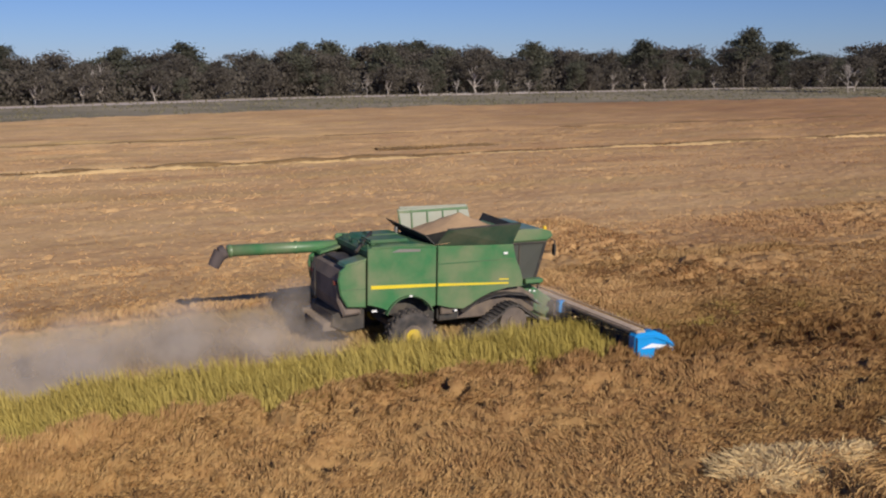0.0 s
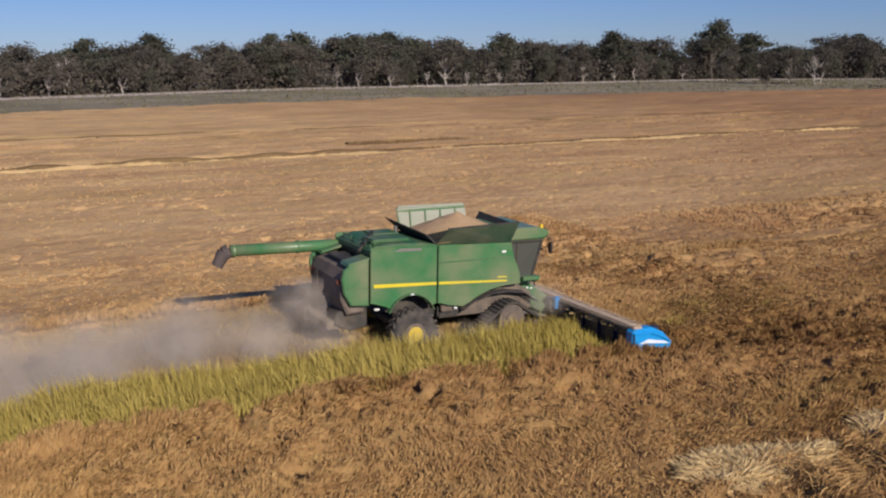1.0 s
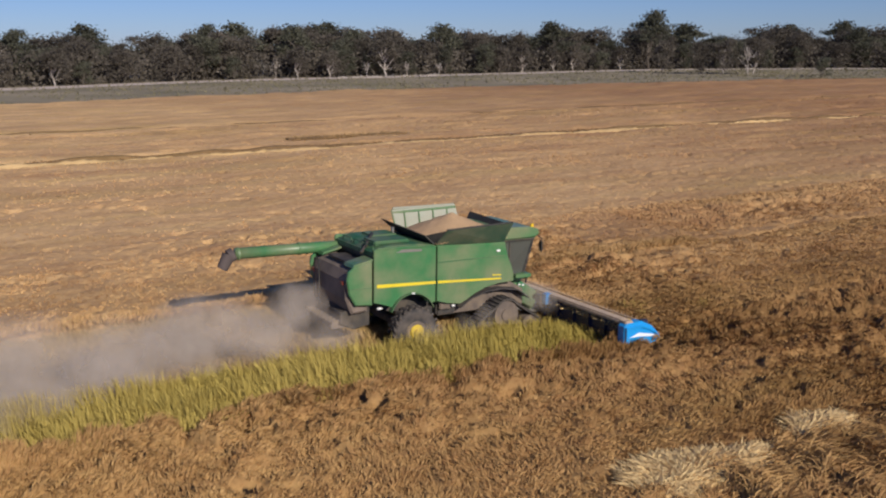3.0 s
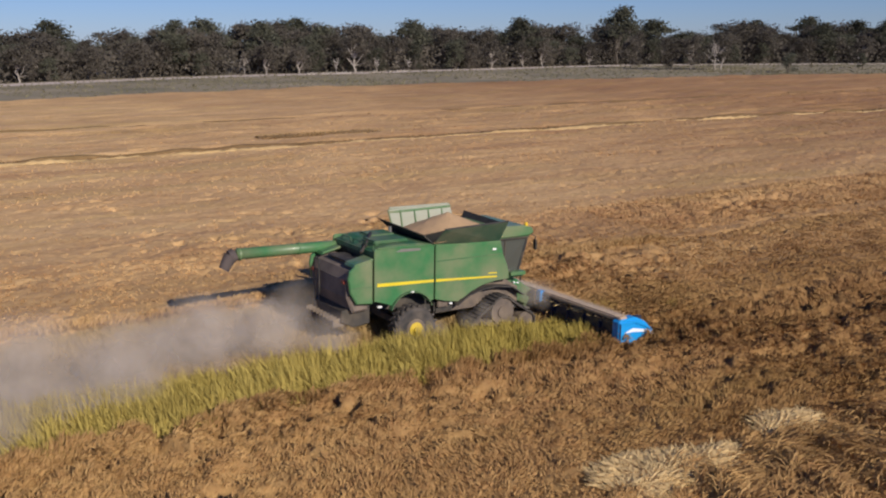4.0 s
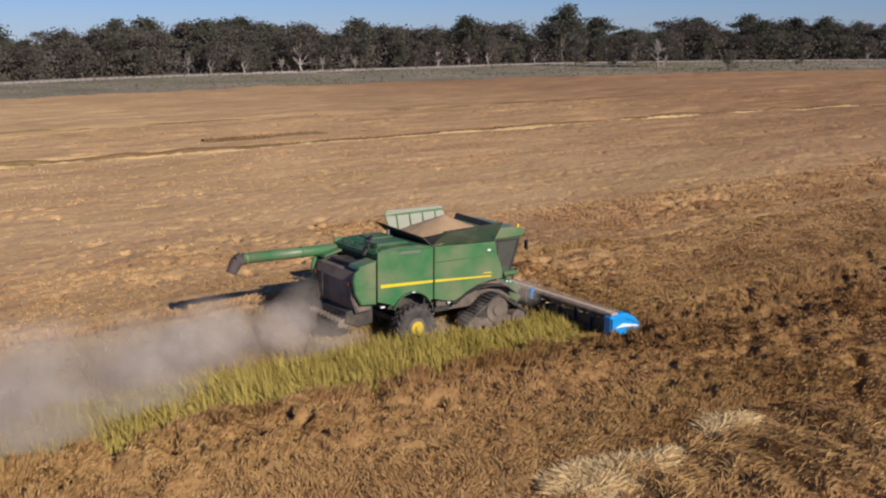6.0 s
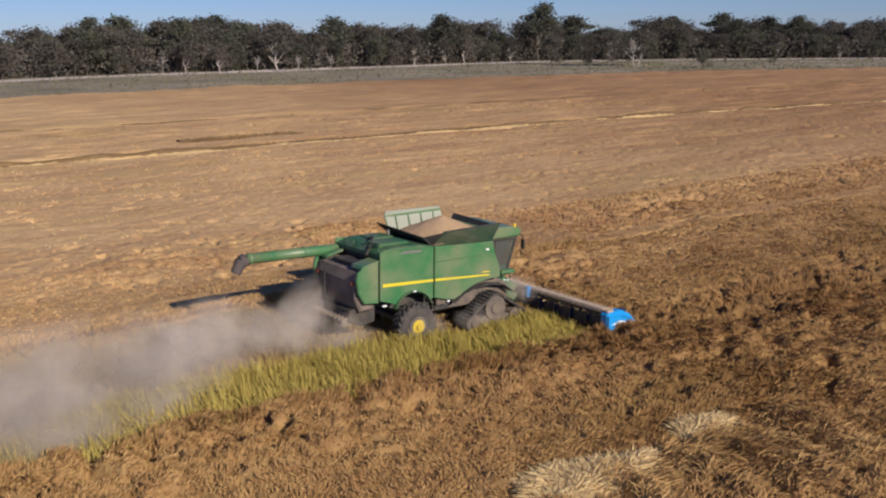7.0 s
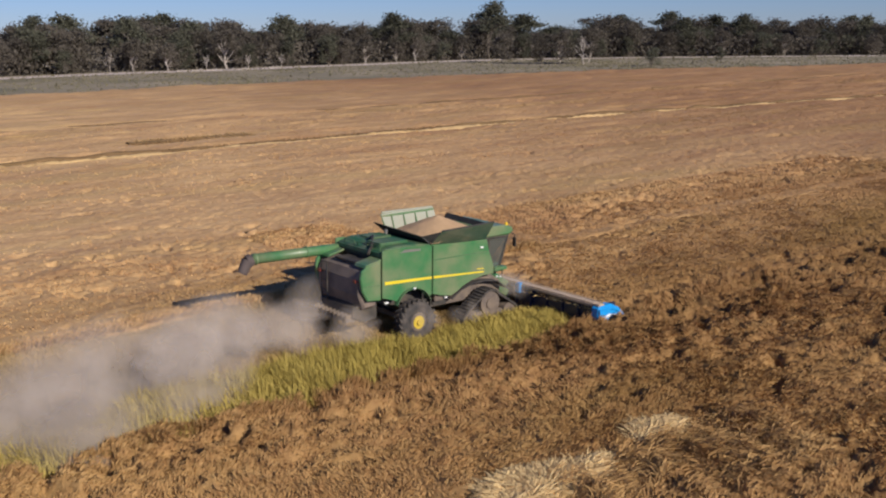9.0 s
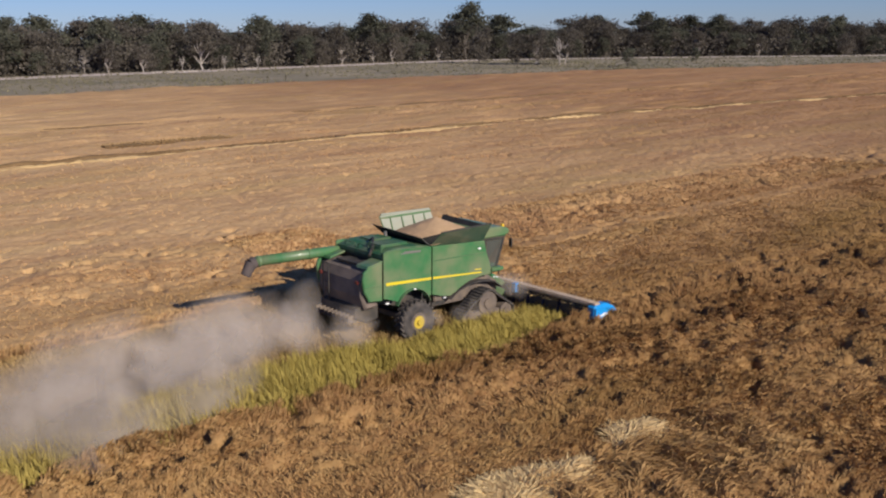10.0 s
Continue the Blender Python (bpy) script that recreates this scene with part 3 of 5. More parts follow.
def wheel(parent, r, width, spin_name="wheel"):
    """A lugged tyre on a dished yellow rim; the axle lies along y."""
    hub = bpy.data.objects.new(spin_name, None)
    scene.collection.objects.link(hub)
    hub.parent = parent
    bm = bmesh.new()
    prof = [(r * 0.45, -width * 0.42), (r * 0.8, -width * 0.5), (r * 0.93, -width * 0.46), (r * 0.97, -width * 0.3), (r * 0.98, 0), (r * 0.97, width * 0.3), (r * 0.93, width * 0.46), (r * 0.8, width * 0.5), (r * 0.45, width * 0.42)]
    seg = 40
    rings = [[bm.verts.new((p * math.cos(a), y, p * math.sin(a))) for p, y in prof] for a in [2 * math.pi * i / seg for i in range(seg)]]
    for i in range(seg):
        for j in range(len(prof) - 1):
            bm.faces.new((rings[i][j], rings[i][j + 1], rings[(i + 1) % seg][j + 1], rings[(i + 1) % seg][j]))
    part("tyre", bm, M_RUBBER, hub, "dusty black lugged tyre", True)
    lug = None
    for i in range(22):
        for s in (-1, 1):
            a = 2 * math.pi * (i + (0.5 if s > 0 else 0)) / 22
            m = pose(0, 0, 0, 0, -math.degrees(a), 0) @ pose(r * 0.985, s * width * 0.25, 0, s * 35, 0, 0)
            if lug is None:
                ob = part("tread_lug", box(-0.04, 0.04, -width * 0.27, width * 0.27, -0.035, 0.035, 0), M_RUBBER, hub)
                lug = ob.data
            else:
                ob = new("tread_lug", lug)
                ob.parent = hub
            ob.matrix_basis = m
    bm = cyl((0, -width * 0.40, 0), (0, width * 0.40, 0), r * 0.46, seg=32)
    for s in (-1, 1):
        cyl((0, s * width * 0.40, 0), (0, s * width * 0.46, 0), r * 0.46, r * 0.42, 32, bm) if s > 0 else cyl((0, -width * 0.46, 0), (0, -width * 0.40, 0), r * 0.42, r * 0.46, 32, bm)
    part("rim", bm, M_DUSTED, hub, "dust-covered steel rim")
    bm = cyl((0, -width * 0.49, 0), (0, width * 0.49, 0), r * 0.31, seg=28)
    for s in (-1, 1):
        cyl((0, s * width * 0.48, 0), (0, s * width * 0.62, 0), r * 0.13, seg=16, bm=bm)
    part("hub", bm, M_RIM, hub, "yellow wheel hub")
    return hub


def track_unit(parent, y):
    """A rubber half track: belt with lugs, a drive wheel on top, two idlers, rollers."""
    unit = bpy.data.objects.new("track_unit", None)
    scene.collection.objects.link(unit)
    unit.parent = parent
    loop = arc(-1.12, 0.46, 0.42, 150, 270, 8) + arc(1.0, 0.46, 0.42, 270, 395, 8) + arc(-0.05, 0.98, 0.55, 40, 140, 10)
    pts = [Vector((x, 0, z)) for x, z in loop]
    w = 0.66
    bm = bmesh.new()
    n = len(pts)
    cen = Vector((-0.05, 0, 0.62))
    rings = []
    for i in range(n):
        tan = (pts[(i + 1) % n] - pts[i - 1]).normalized()
        nor = Vector((tan.z, 0, -tan.x))
        if nor.dot(pts[i] - cen) < 0:
            nor = -nor
        a, b = pts[i], pts[i] - nor * 0.06
        rings.append([bm.verts.new((a.x, y - w / 2, a.z)), bm.verts.new((a.x, y + w / 2, a.z)), bm.verts.new((b.x, y + w / 2, b.z)), bm.verts.new((b.x, y - w / 2, b.z))])
    for i in range(n):
        p, q = rings[i], rings[(i + 1) % n]
        for j in range(4):
            bm.faces.new((p[j], p[(j + 1) % 4], q[(j + 1) % 4], q[j]))
    part("belt", bm, M_RUBBER, unit, "dusty black rubber track belt")
    lug = None
    total = sum((pts[(i + 1) % n] - pts[i]).length for i in range(n))
    step, want, run = total / 44, 0.0, 0.0
    for i in range(n):
        seg = pts[(i + 1) % n] - pts[i]
        while want < run + seg.length:
            p = pts[i] + seg * ((want - run) / seg.length)
            ang = math.degrees(math.atan2(seg.z, seg.x))
            if lug is None:
                ob = part("track_lug", box(-0.035, 0.035, -w / 2, w / 2, -0.035, 0.035, 0), M_RUBBER, unit)
                lug = ob.data
            else:
                ob = new("track_lug", lug)
                ob.parent = unit
            ob.matrix_basis = pose(p.x, y, p.z, 0, -ang, 0)
            want += step
        run += seg.length
    for name, x, z, r in (("drive_wheel", -0.05, 0.93, 0.5), ("idler", -1.12, 0.46, 0.34), ("idler", 1.0, 0.46, 0.34), ("roller", -0.45, 0.27, 0.19), ("roller", -0.02, 0.27, 0.19), ("roller", 0.4, 0.27, 0.19)):
        bm = cyl((x, y - 0.26, z), (x, y + 0.26, z), r, seg=24)
        cyl((x, y - 0.31, z), (x, y + 0.31, z), r * 0.45, seg=16, bm=bm)
        part(name, bm, M_DUSTED, unit, "dust-covered steel track wheel")
    part("track_frame", prism([(-1.12, 0.36), (1.0, 0.36), (1.0, 0.52), (0.25, 0.7), (-0.3, 0.7), (-1.12, 0.52)], y - 0.2, y + 0.2), M_DUSTED, unit)
    return unit


def side_panels(h, s):
    """Both side panels on one side (s = -1 right, 1 left), their stripe, lamps and arches."""
    y0, y1 = s * 1.56, s * 1.66
    rear = [(-5.17, 3.62), (-5.1, 3.68), (-2.76, 3.6), (-2.76, 1.62)] + arc(-3.72, 1.18, 0.82, 28, 152, 10) + [(-4.62, 1.7), (-5.17, 1.82)]
    part("rear_side_panel", prism(rear, y0, y1, 0.025), M_GREEN, h, "green painted side panel with rear wheel arch")
    front = [(-2.71, 3.6), (-2.71, 1.62), (-2.3, 1.52), (-1.75, 1.42)] + [(-1.5, 1.55), (-1.15, 1.78), (-0.7, 1.95), (-0.1, 2.03), (0.52, 2.03), (0.52, 2.3), (0.42, 2.62), (0.2, 3.0), (0.12, 3.52)]
    part("front_side_panel", prism(front, y0, y1, 0.025), M_GREEN, h, "green painted service door panel")
    yy = s * 1.662
    part("panel_seam", prism([(-2.69, 3.0), (0.1, 3.02), (0.1, 3.045), (-2.69, 3.03)], yy, yy + s * 0.012, 0), M_DECK, h)
    part("stripe", prism([(-5.06, 2.34), (-5.06, 2.46), (-2.78, 2.37), (-2.78, 2.275)], yy, yy + s * 0.012, 0), M_YELLOW, h, "yellow stripe along the side")
    part("stripe", prism([(-2.69, 2.27), (-2.69, 2.365), (-0.05, 2.22), (-0.05, 2.165)], yy, yy + s * 0.012, 0), M_YELLOW, h, "yellow stripe along the side")
    part("model_plate", prism([(-0.42, 2.33), (-0.05, 2.31), (-0.05, 2.35), (-0.42, 2.37)], yy, yy + s * 0.01, 0), M_YELLOW, h, "small yellow lettering shown as a bar")
    part("side_lamp", box(-0.28, -0.12, min(yy, yy + s * 0.05), max(yy, yy + s * 0.05), 3.2, 3.27, 0.01), M_LAMP, h, "small white side lamp")
    # lip over the rear wheel, with its marker lamp
    bm = bmesh.new()
    a = arc(-3.72, 1.18, 0.86, 20, 160, 14)
    for p, q in zip(a, a[1:]):
        slab([(p[0], s * 1.55, p[1]), (q[0], s * 1.55, q[1]), (q[0], s * 1.78, q[1] - 0.02), (p[0], s * 1.78, p[1] - 0.02)], 0.03, bm)
    part("wheel_arch_lip", bm, M_DECK, h, "dark green lip over the rear wheel")
    part("marker_lamp", box(-3.78, -3.66, s * 1.78 - 0.03, s * 1.78 + 0.03, 2.02, 2.07, 0.01), M_LAMP, h)
    part("marker_lamp", box(-2.08, -1.96, s * 1.6 - 0.05, s * 1.6 + 0.05, 1.36, 1.42, 0.01), M_LAMP, h)
    part("marker_lamp", box(-4.98, -4.8, s * 1.5 - 0.05, s * 1.5 + 0.05, 1.55, 1.61, 0.01), M_LAMP, h)
    # track fender and inner skirt
    bm = bmesh.new()
    f = [(-1.75, 1.3), (-1.25, 1.62), (-0.6, 1.8), (0.0, 1.83), (0.7, 1.72), (1.25, 1.35)]
    for p, q in zip(f, f[1:]):
        slab([(p[0], s * 1.2, p[1]), (q[0], s * 1.2, q[1]), (q[0], s * 1.7, q[1]), (p[0], s * 1.7, p[1])], 0.04, bm)
    part("track_fender", bm, M_RUBBER, h, "black rubber fender over the track")
    part("skirt", prism([(-1.9, 1.0), (1.2, 1.0), (1.2, 1.6), (0.6, 1.95), (-1.0, 1.95), (-1.9, 1.5)], s * 1.1, s * 1.3, 0.03), M_DUSTED, h, "dust-covered chassis skirt")


def rear_hood(h):
    prof = [(-5.22, 3.3), (-5.22, 1.75), (-5.85, 1.8), (-6.08, 2.2), (-6.16, 2.7), (-6.1, 2.98), (-5.9, 3.12)]
    part("hood_side", prism(prof, -1.66, -1.5, 0.04), M_GREEN, h, "rounded green rear corner panel")
    part("hood_side", prism(prof, 1.5, 1.66, 0.04), M_GREEN, h, "rounded green rear corner panel")
    for s in (-1, 1):
        part("hood_seam", prism([(-6.08, 2.38), (-5.24, 2.36), (-5.24, 2.385), (-6.09, 2.405)], s * 1.662, s * 1.672, 0), M_DECK, h)
        part("hood_cap", prism([(-5.95, 3.1), (-5.2, 3.28), (-5.2, 3.36), (-5.9, 3.2)], s * 0.9, s * 1.64, 0.02), M_GREEN, h, "green cap over the rear corner")
    back = [(-5.3, 3.12), (-5.3, 1.5), (-5.9, 1.45), (-6.12, 2.0), (-6.12, 2.6), (-5.98, 2.95), (-5.7, 3.1)]
    part("rear_door", prism(back, -1.46, 1.46, 0.08), M_REAR, h, "dark dust-caked rear hood door")
    part("tail_lamp", box(-6.2, -6.1, -1.35, -1.15, 2.5, 2.62, 0.01), M_RED, h)
    part("tail_lamp", box(-6.2, -6.1, 1.15, 1.35, 2.5, 2.62, 0.01), M_RED, h)
    part("chopper", prism([(-5.1, 1.75), (-5.1, 0.95), (-5.7, 0.85), (-6.25, 1.1), (-6.2, 1.5)], -1.2, 1.2, 0.04), M_DARK, h, "dark straw chopper under the hood")
    for i in range(9):
        y = -1.1 + i * 0.275
        part("spreader_vane", box(-6.5, -6.05, y - 0.015, y + 0.015, 0.95, 1.25, 0.004), M_DUSTED, h)
    part("ladder", pipe([(-6.2, 1.0, 1.3), (-6.22, 1.0, 3.0)], 0.025, bm=pipe([(-6.2, 0.6, 1.3), (-6.22, 0.6, 3.0)], 0.025)), M_DARK, h)
    for i in range(5):
        part("rung", cyl((-6.21, 0.6, 1.5 + i * 0.38), (-6.21, 1.0, 1.5 + i * 0.38), 0.02, seg=8), M_DARK, h)


def engine_deck(h):
    part("deck", prism([(-5.15, 3.3), (-2.72, 3.3), (-2.72, 3.62), (-3.4, 3.72), (-4.6, 3.72), (-5.15, 3.55)], -1.53, 1.53, 0.05), M_DECK, h, "dark green engine deck")
    part("engine_cover", box(-4.9, -3.5, -1.1, -0.1, 3.68, 3.83, 0.06), M_DECK, h)
    part("air_screen", box(-4.3, -3.3, 0.3, 1.2, 3.7, 3.78, 0.03), M_DECK, h, "dark air intake screen")
    part("exhaust", cyl((-3.15, 0.9, 3.7), (-3.15, 0.9, 3.92), 0.08), M_STEEL, h)
    part("deck_trim", prism([(-5.05, 3.66), (-2.9, 3.6), (-2.9, 3.65), (-5.05, 3.72)], -1.68, -1.6, 0.01), M_GREEN, h)
    part("vent_grille", prism([(-4.35, 3.5), (-3.35, 3.48), (-3.35, 3.56), (-4.1, 3.6)], -1.675, -1.66, 0), M_STEEL, h, "grey vent in the panel's top edge")
    for y in (-1.35, -0.5, 0.4):
        part("handrail", pipe([(-5.05, y, 3.5), (-5.05, y, 3.74), (-5.05, y + 0.7, 3.74), (-5.05, y + 0.7, 3.5)], 0.02), M_DECK, h)
    # open service step behind the panel
    part("rear_step", box(-5.85, -5.2, -0.85, 0.6, 3.14, 3.2, 0.01), M_DARK, h)
    part("hose_bundle", pipe([(-5.3, -0.9, 3.45), (-4.9, -0.6, 3.72), (-4.4, 0.1, 3.9), (-4.2, 0.9, 3.5)], 0.06), M_DARK, h)


def grain_tank(h):
    part("tank", prism([(-2.72, 3.2), (0.15, 3.2), (0.15, 3.56), (-2.72, 3.7)], -1.5, 1.5, 0.03), M_GREEN, h, "green grain tank walls")
    # flaps, spread outwards: two sides, rear, front
    lo, hi = 1.5, 1.93
    part("tank_flap", slab([(-2.72, -lo, 3.64), (0.12, -lo, 3.5), (0.22, -hi, 4.26), (-2.5, -hi, 4.18)], 0.035), M_FLAP, h, "green open tank flap, shade put into its dark colour, black rim")
    part("flap_rim", pipe([(-2.5, -hi, 4.19), (0.22, -hi, 4.28)], 0.035), M_CANVAS, h)
    flap = part("tank_flap", slab([(-2.72, lo, 3.64), (0.12, lo, 3.5), (0.1, hi + 0.05, 4.4), (-2.66, hi + 0.05, 4.34)], 0.035), M_LINER, h, "pale inside of the open far flap")
    part("flap_rim", pipe([(-2.66, hi + 0.05, 4.34), (0.1, hi + 0.05, 4.4)], 0.035, bm=pipe([(-2.66, hi + 0.05, 4.34), (-2.72, lo + 0.05, 3.8)], 0.035)), M_GREEN, h)
    part("flap_rail", pipe([(-2.66, hi - 0.02, 4.26), (0.1, hi - 0.02, 4.32)], 0.05), M_GREEN, flap, "green rail along the flap")
    part("flap_cap", box(-2.62, 0.05, hi + 0.0, hi + 0.06, 4.38, 4.46, 0.01), M_LINER, flap, "pale cap strip")
    for i in range(4):
        x = -2.3 + i * 0.62
        part("flap_rib", pipe([(x, lo - 0.03, 3.68), (x + 0.14, hi - 0.02, 4.32)], 0.03), M_GREEN, flap)
    part("rear_flap", slab([(-2.72, lo, 3.66), (-2.72, -lo, 3.64), (-3.0, -hi + 0.6, 3.94), (-3.2, hi - 0.2, 4.12)], 0.03), M_CANVAS, h, "black canvas rear tank flap")
    part("canvas_corner", slab([(-2.72, -lo, 3.64), (-2.72, -lo + 0.02, 3.66), (-3.0, -hi + 0.6, 3.94), (-2.5, -hi, 4.16)], 0.02), M_CANVAS, h, "black canvas corner")
    part("front_flap", slab([(0.15, -lo, 3.5), (0.15, lo, 3.5), (0.6, hi - 0.3, 4.16), (0.5, -hi + 0.75, 4.1)], 0.03), M_CANVAS, h, "dark front tank flap")
    part("canvas_corner", slab([(0.15, -lo, 3.5), (0.16, -lo, 3.52), (0.5, -hi + 0.75, 4.1), (0.22, -hi, 4.26)], 0.02), M_CANVAS, h)
    # the heap of grain
    bm = bmesh.new()
    n, k = 36, 26
    grid = []
    for i in range(n + 1):
        x = -2.75 + 3.0 * i / n
        row = []
        for j in range(k + 1):
            y = -1.62 + 3.24 * j / k
            d = math.hypot((x + 1.2) / 1.55, y / 1.6)
            z = 4.46 - 0.62 * d + 0.03 * noise.noise((x * 3, y * 3, 0))
            row.append(bm.verts.new((x, y, max(z, 3.66))))
        grid.append(row)
    for i in range(n):
        for j in range(k):
            bm.faces.new((grid[i][j], grid[i + 1][j], grid[i + 1][j + 1], grid[i][j + 1]))
    part("grain", bm, M_GRAIN, h, "heaped brown rice grain", True)


def cab(h):
    part("cab_floor", box(0.15, 1.5, -1.25, 1.25, 1.95, 2.15, 0.03), M_GREEN, h)
    roof = [(0.16, 3.5), (0.16, 3.84), (0.6, 3.97), (1.4, 3.95), (1.76, 3.84), (1.84, 3.66), (1.6, 3.52)]
    part("cab_roof", prism(roof, -1.42, 1.42, 0.07), M_GREEN, h, "green cab roof with overhang")
    part("roof_trim", prism([(0.2, 3.44), (1.58, 3.44), (1.66, 3.52), (0.2, 3.52)], -1.36, 1.36, 0.02), M_DARK, h, "dark edge under the roof")
    for y in (-1.28, 1.28):
        part("cab_pillar", pipe([(0.56, y, 2.1), (0.56, y, 3.46)], 0.04), M_DARK, h)
        part("cab_pillar", pipe([(1.25, y * 0.9, 2.1), (1.58, y, 3.46)], 0.06), M_DARK, h)
        g = part("side_window", slab([(0.22, y, 2.15), (1.23, y * 0.9, 2.15), (1.55, y, 3.45), (0.22, y, 3.45)], 0.012), M_GLASS, h, "dusty tinted cab glass")
        g.visible_shadow = False
        part("window_seal", pipe([(0.24, y * 1.005, 2.95), (0.34, y * 1.005, 2.5), (0.6, y * 1.0, 2.2), (1.22, y * 0.91, 2.16)], 0.025), M_DARK, h)
        part("step_plate", box(0.75, 1.45, y - 0.18, y + 0.18, 2.06, 2.2, 0.02), M_GREEN, h)
    g = part("windscreen", slab([(1.26, -1.12, 2.15), (1.26, 1.12, 2.15), (1.6, 1.24, 3.46), (1.6, -1.24, 3.46)], 0.012), M_GLASS, h, "dark tinted windscreen")
    g.visible_shadow = False
    part("cab_rear_wall", box(0.12, 0.2, -1.25, 1.25, 2.1, 3.5, 0.01), M_DARK, h)
    part("seat", box(0.4, 0.95, -0.3, 0.3, 2.4, 2.55, 0.05, box(0.35, 0.5, -0.28, 0.28, 2.5, 3.1, 0.05)), M_CANVAS, h, "black cab seat")
    part("steering_column", pipe([(1.25, 0, 2.15), (1.1, 0, 2.75)], 0.04, bm=cyl((1.07, 0, 2.74), (1.12, 0, 2.79), 0.2)), M_DARK, h)
    part("beacon", cyl((1.62, -1.15, 3.86), (1.62, -1.15, 4.02), 0.075, 0.06), M_AMBER, h, "amber beacon")
    for y in (-1.25, 1.25):
        m = part("mirror_arm", pipe([(1.75, y, 3.6), (1.88, y * 1.14, 3.5), (1.88, y * 1.14, 2.95)], 0.02), M_DARK, h)
        part("mirror", box(1.83, 1.9, y * 1.14 - 0.1, y * 1.14 + 0.1, 3.0, 3.38, 0.02), M_DARK, m, "black side mirror")
    for i in range(6):
        y = -0.75 + i * 0.3
        part("work_lamp", box(1.79, 1.86, y - 0.08, y + 0.08, 3.66, 3.76, 0.015), M_LAMP, h)
    # platform, rail and ladder on the far side, rail on the near side
    part("platform", box(0.2, 1.5, 0.95, 1.6, 1.98, 2.06, 0.01), M_DARK, h)
    part("rail", pipe([(0.3, 1.58, 2.05), (0.3, 1.58, 2.95), (1.45, 1.58, 2.95), (1.45, 1.58, 2.05)], 0.022), M_GREEN, h)
    part("cab_ladder", pipe([(1.3, 1.7, 2.0), (1.5, 2.0, 0.7)], 0.03, bm=pipe([(0.8, 1.7, 2.0), (1.0, 2.0, 0.7)], 0.03)), M_DARK, h)
    for i in range(4):
        k = i / 4 + 0.1
        part("ladder_step", cyl((0.8 + 0.2 * k, 1.7 + 0.3 * k, 2.0 - 1.3 * k), (1.3 + 0.2 * k, 1.7 + 0.3 * k, 2.0 - 1.3 * k), 0.025, seg=8), M_DARK, h)
    part("lamp_bracket", pipe([(1.2, -1.0, 2.05), (1.35, -1.25, 2.0), (1.35, -1.25, 1.8)], 0.03), M_DARK, h)
    for x, z in ((0.95, 1.75), (1.12, 1.72), (1.2, 1.35)):
        part("front_lamp", box(x, x + 0.09, -1.36, -1.3, z, z + 0.06, 0.01), M_LAMP, h)


def chassis(h):
    part("core", prism([(-5.15, 3.28), (0.1, 3.28), (0.1, 1.5), (-1.0, 1.0), (-2.6, 0.95), (-4.2, 1.3), (-5.15, 1.5)], -1.05, 1.05, 0.04), M_DARK, h, "dark threshing body")
    part("core_wall", prism([(-5.15, 3.4), (0.1, 3.4), (0.1, 2.05), (-2.7, 2.0), (-5.15, 2.1)], -1.54, 1.54, 0.03), M_DARK, h)
    part("front_axle", cyl((-0.05, -1.7, 0.93), (-0.05, 1.7, 0.93), 0.16), M_DUSTED, h)
    part("rear_axle", box(-3.85, -3.55, -1.6, 1.6, 0.62, 0.85, 0.03), M_DUSTED, h)
    part("fuel_tank", box(-2.55, -1.75, -1.35, -0.6, 1.0, 1.5, 0.06), M_DARK, h)
    part("battery_box", box(-2.5, -2.0, -1.5, -1.3, 1.25, 1.6, 0.03), M_DUSTED, h)
    part("feeder_house", prism([(0.4, 1.95), (0.4, 1.2), (2.3, 0.35), (2.5, 0.45), (2.5, 1.1), (1.2, 1.95)], -0.75, 0.75, 0.04), M_GREEN, h, "green feeder house")
    for y in (-0.82, 0.82):
        part("lift_cylinder", pipe([(0.3, y, 0.95), (2.2, y, 0.5)], 0.06), M_STEEL, h)
    part("feeder_guard", prism([(0.9, 1.2), (1.9, 0.7), (2.1, 0.95), (1.1, 1.6)], -0.95, -0.8, 0.03), M_GREEN, h, "green drive guard")
    part("feeder_guard", prism([(0.9, 1.2), (1.9, 0.7), (2.1, 0.95), (1.1, 1.6)], 0.8, 0.95, 0.03), M_GREEN, h, "green drive guard")


def unloading_auger(h):
    a = part("auger_tube", cyl((-8.95, 1.5, 3.3), (-3.7, 1.5, 3.26), 0.2, seg=28), M_GREEN, h, "long green folded unloading auger", True)
    part("auger_elbow", pipe([(-3.7, 1.5, 3.26), (-3.1, 1.45, 3.24), (-2.9, 1.4, 2.6)], 0.23, seg=20), M_DECK, h)
    for x in (-8.85, -6.6, -4.2):
        part("auger_band", cyl((x - 0.04, 1.5, 3.29), (x + 0.04, 1.5, 3.29), 0.225, seg=28), M_GREEN, a)
    bm = cyl((-9.0, 1.5, 3.3), (-9.18, 1.5, 3.22), 0.24, seg=20)
    cyl((-9.15, 1.5, 3.28), (-9.42, 1.5, 2.8), 0.24, 0.19, 20, bm)
    part("spout", bm, M_SPOUT, a, "grey-brown rubber spout hood")
    part("auger_rest", pipe([(-5.6, 1.5, 2.9), (-5.6, 1.4, 2.2), (-5.3, 1.3, 2.0)], 0.05), M_DARK, h)
    part("auger_cradle", pipe([(-5.6, 1.25, 3.02), (-5.6, 1.5, 2.94), (-5.6, 1.75, 3.02)], 0.03), M_DARK, h)


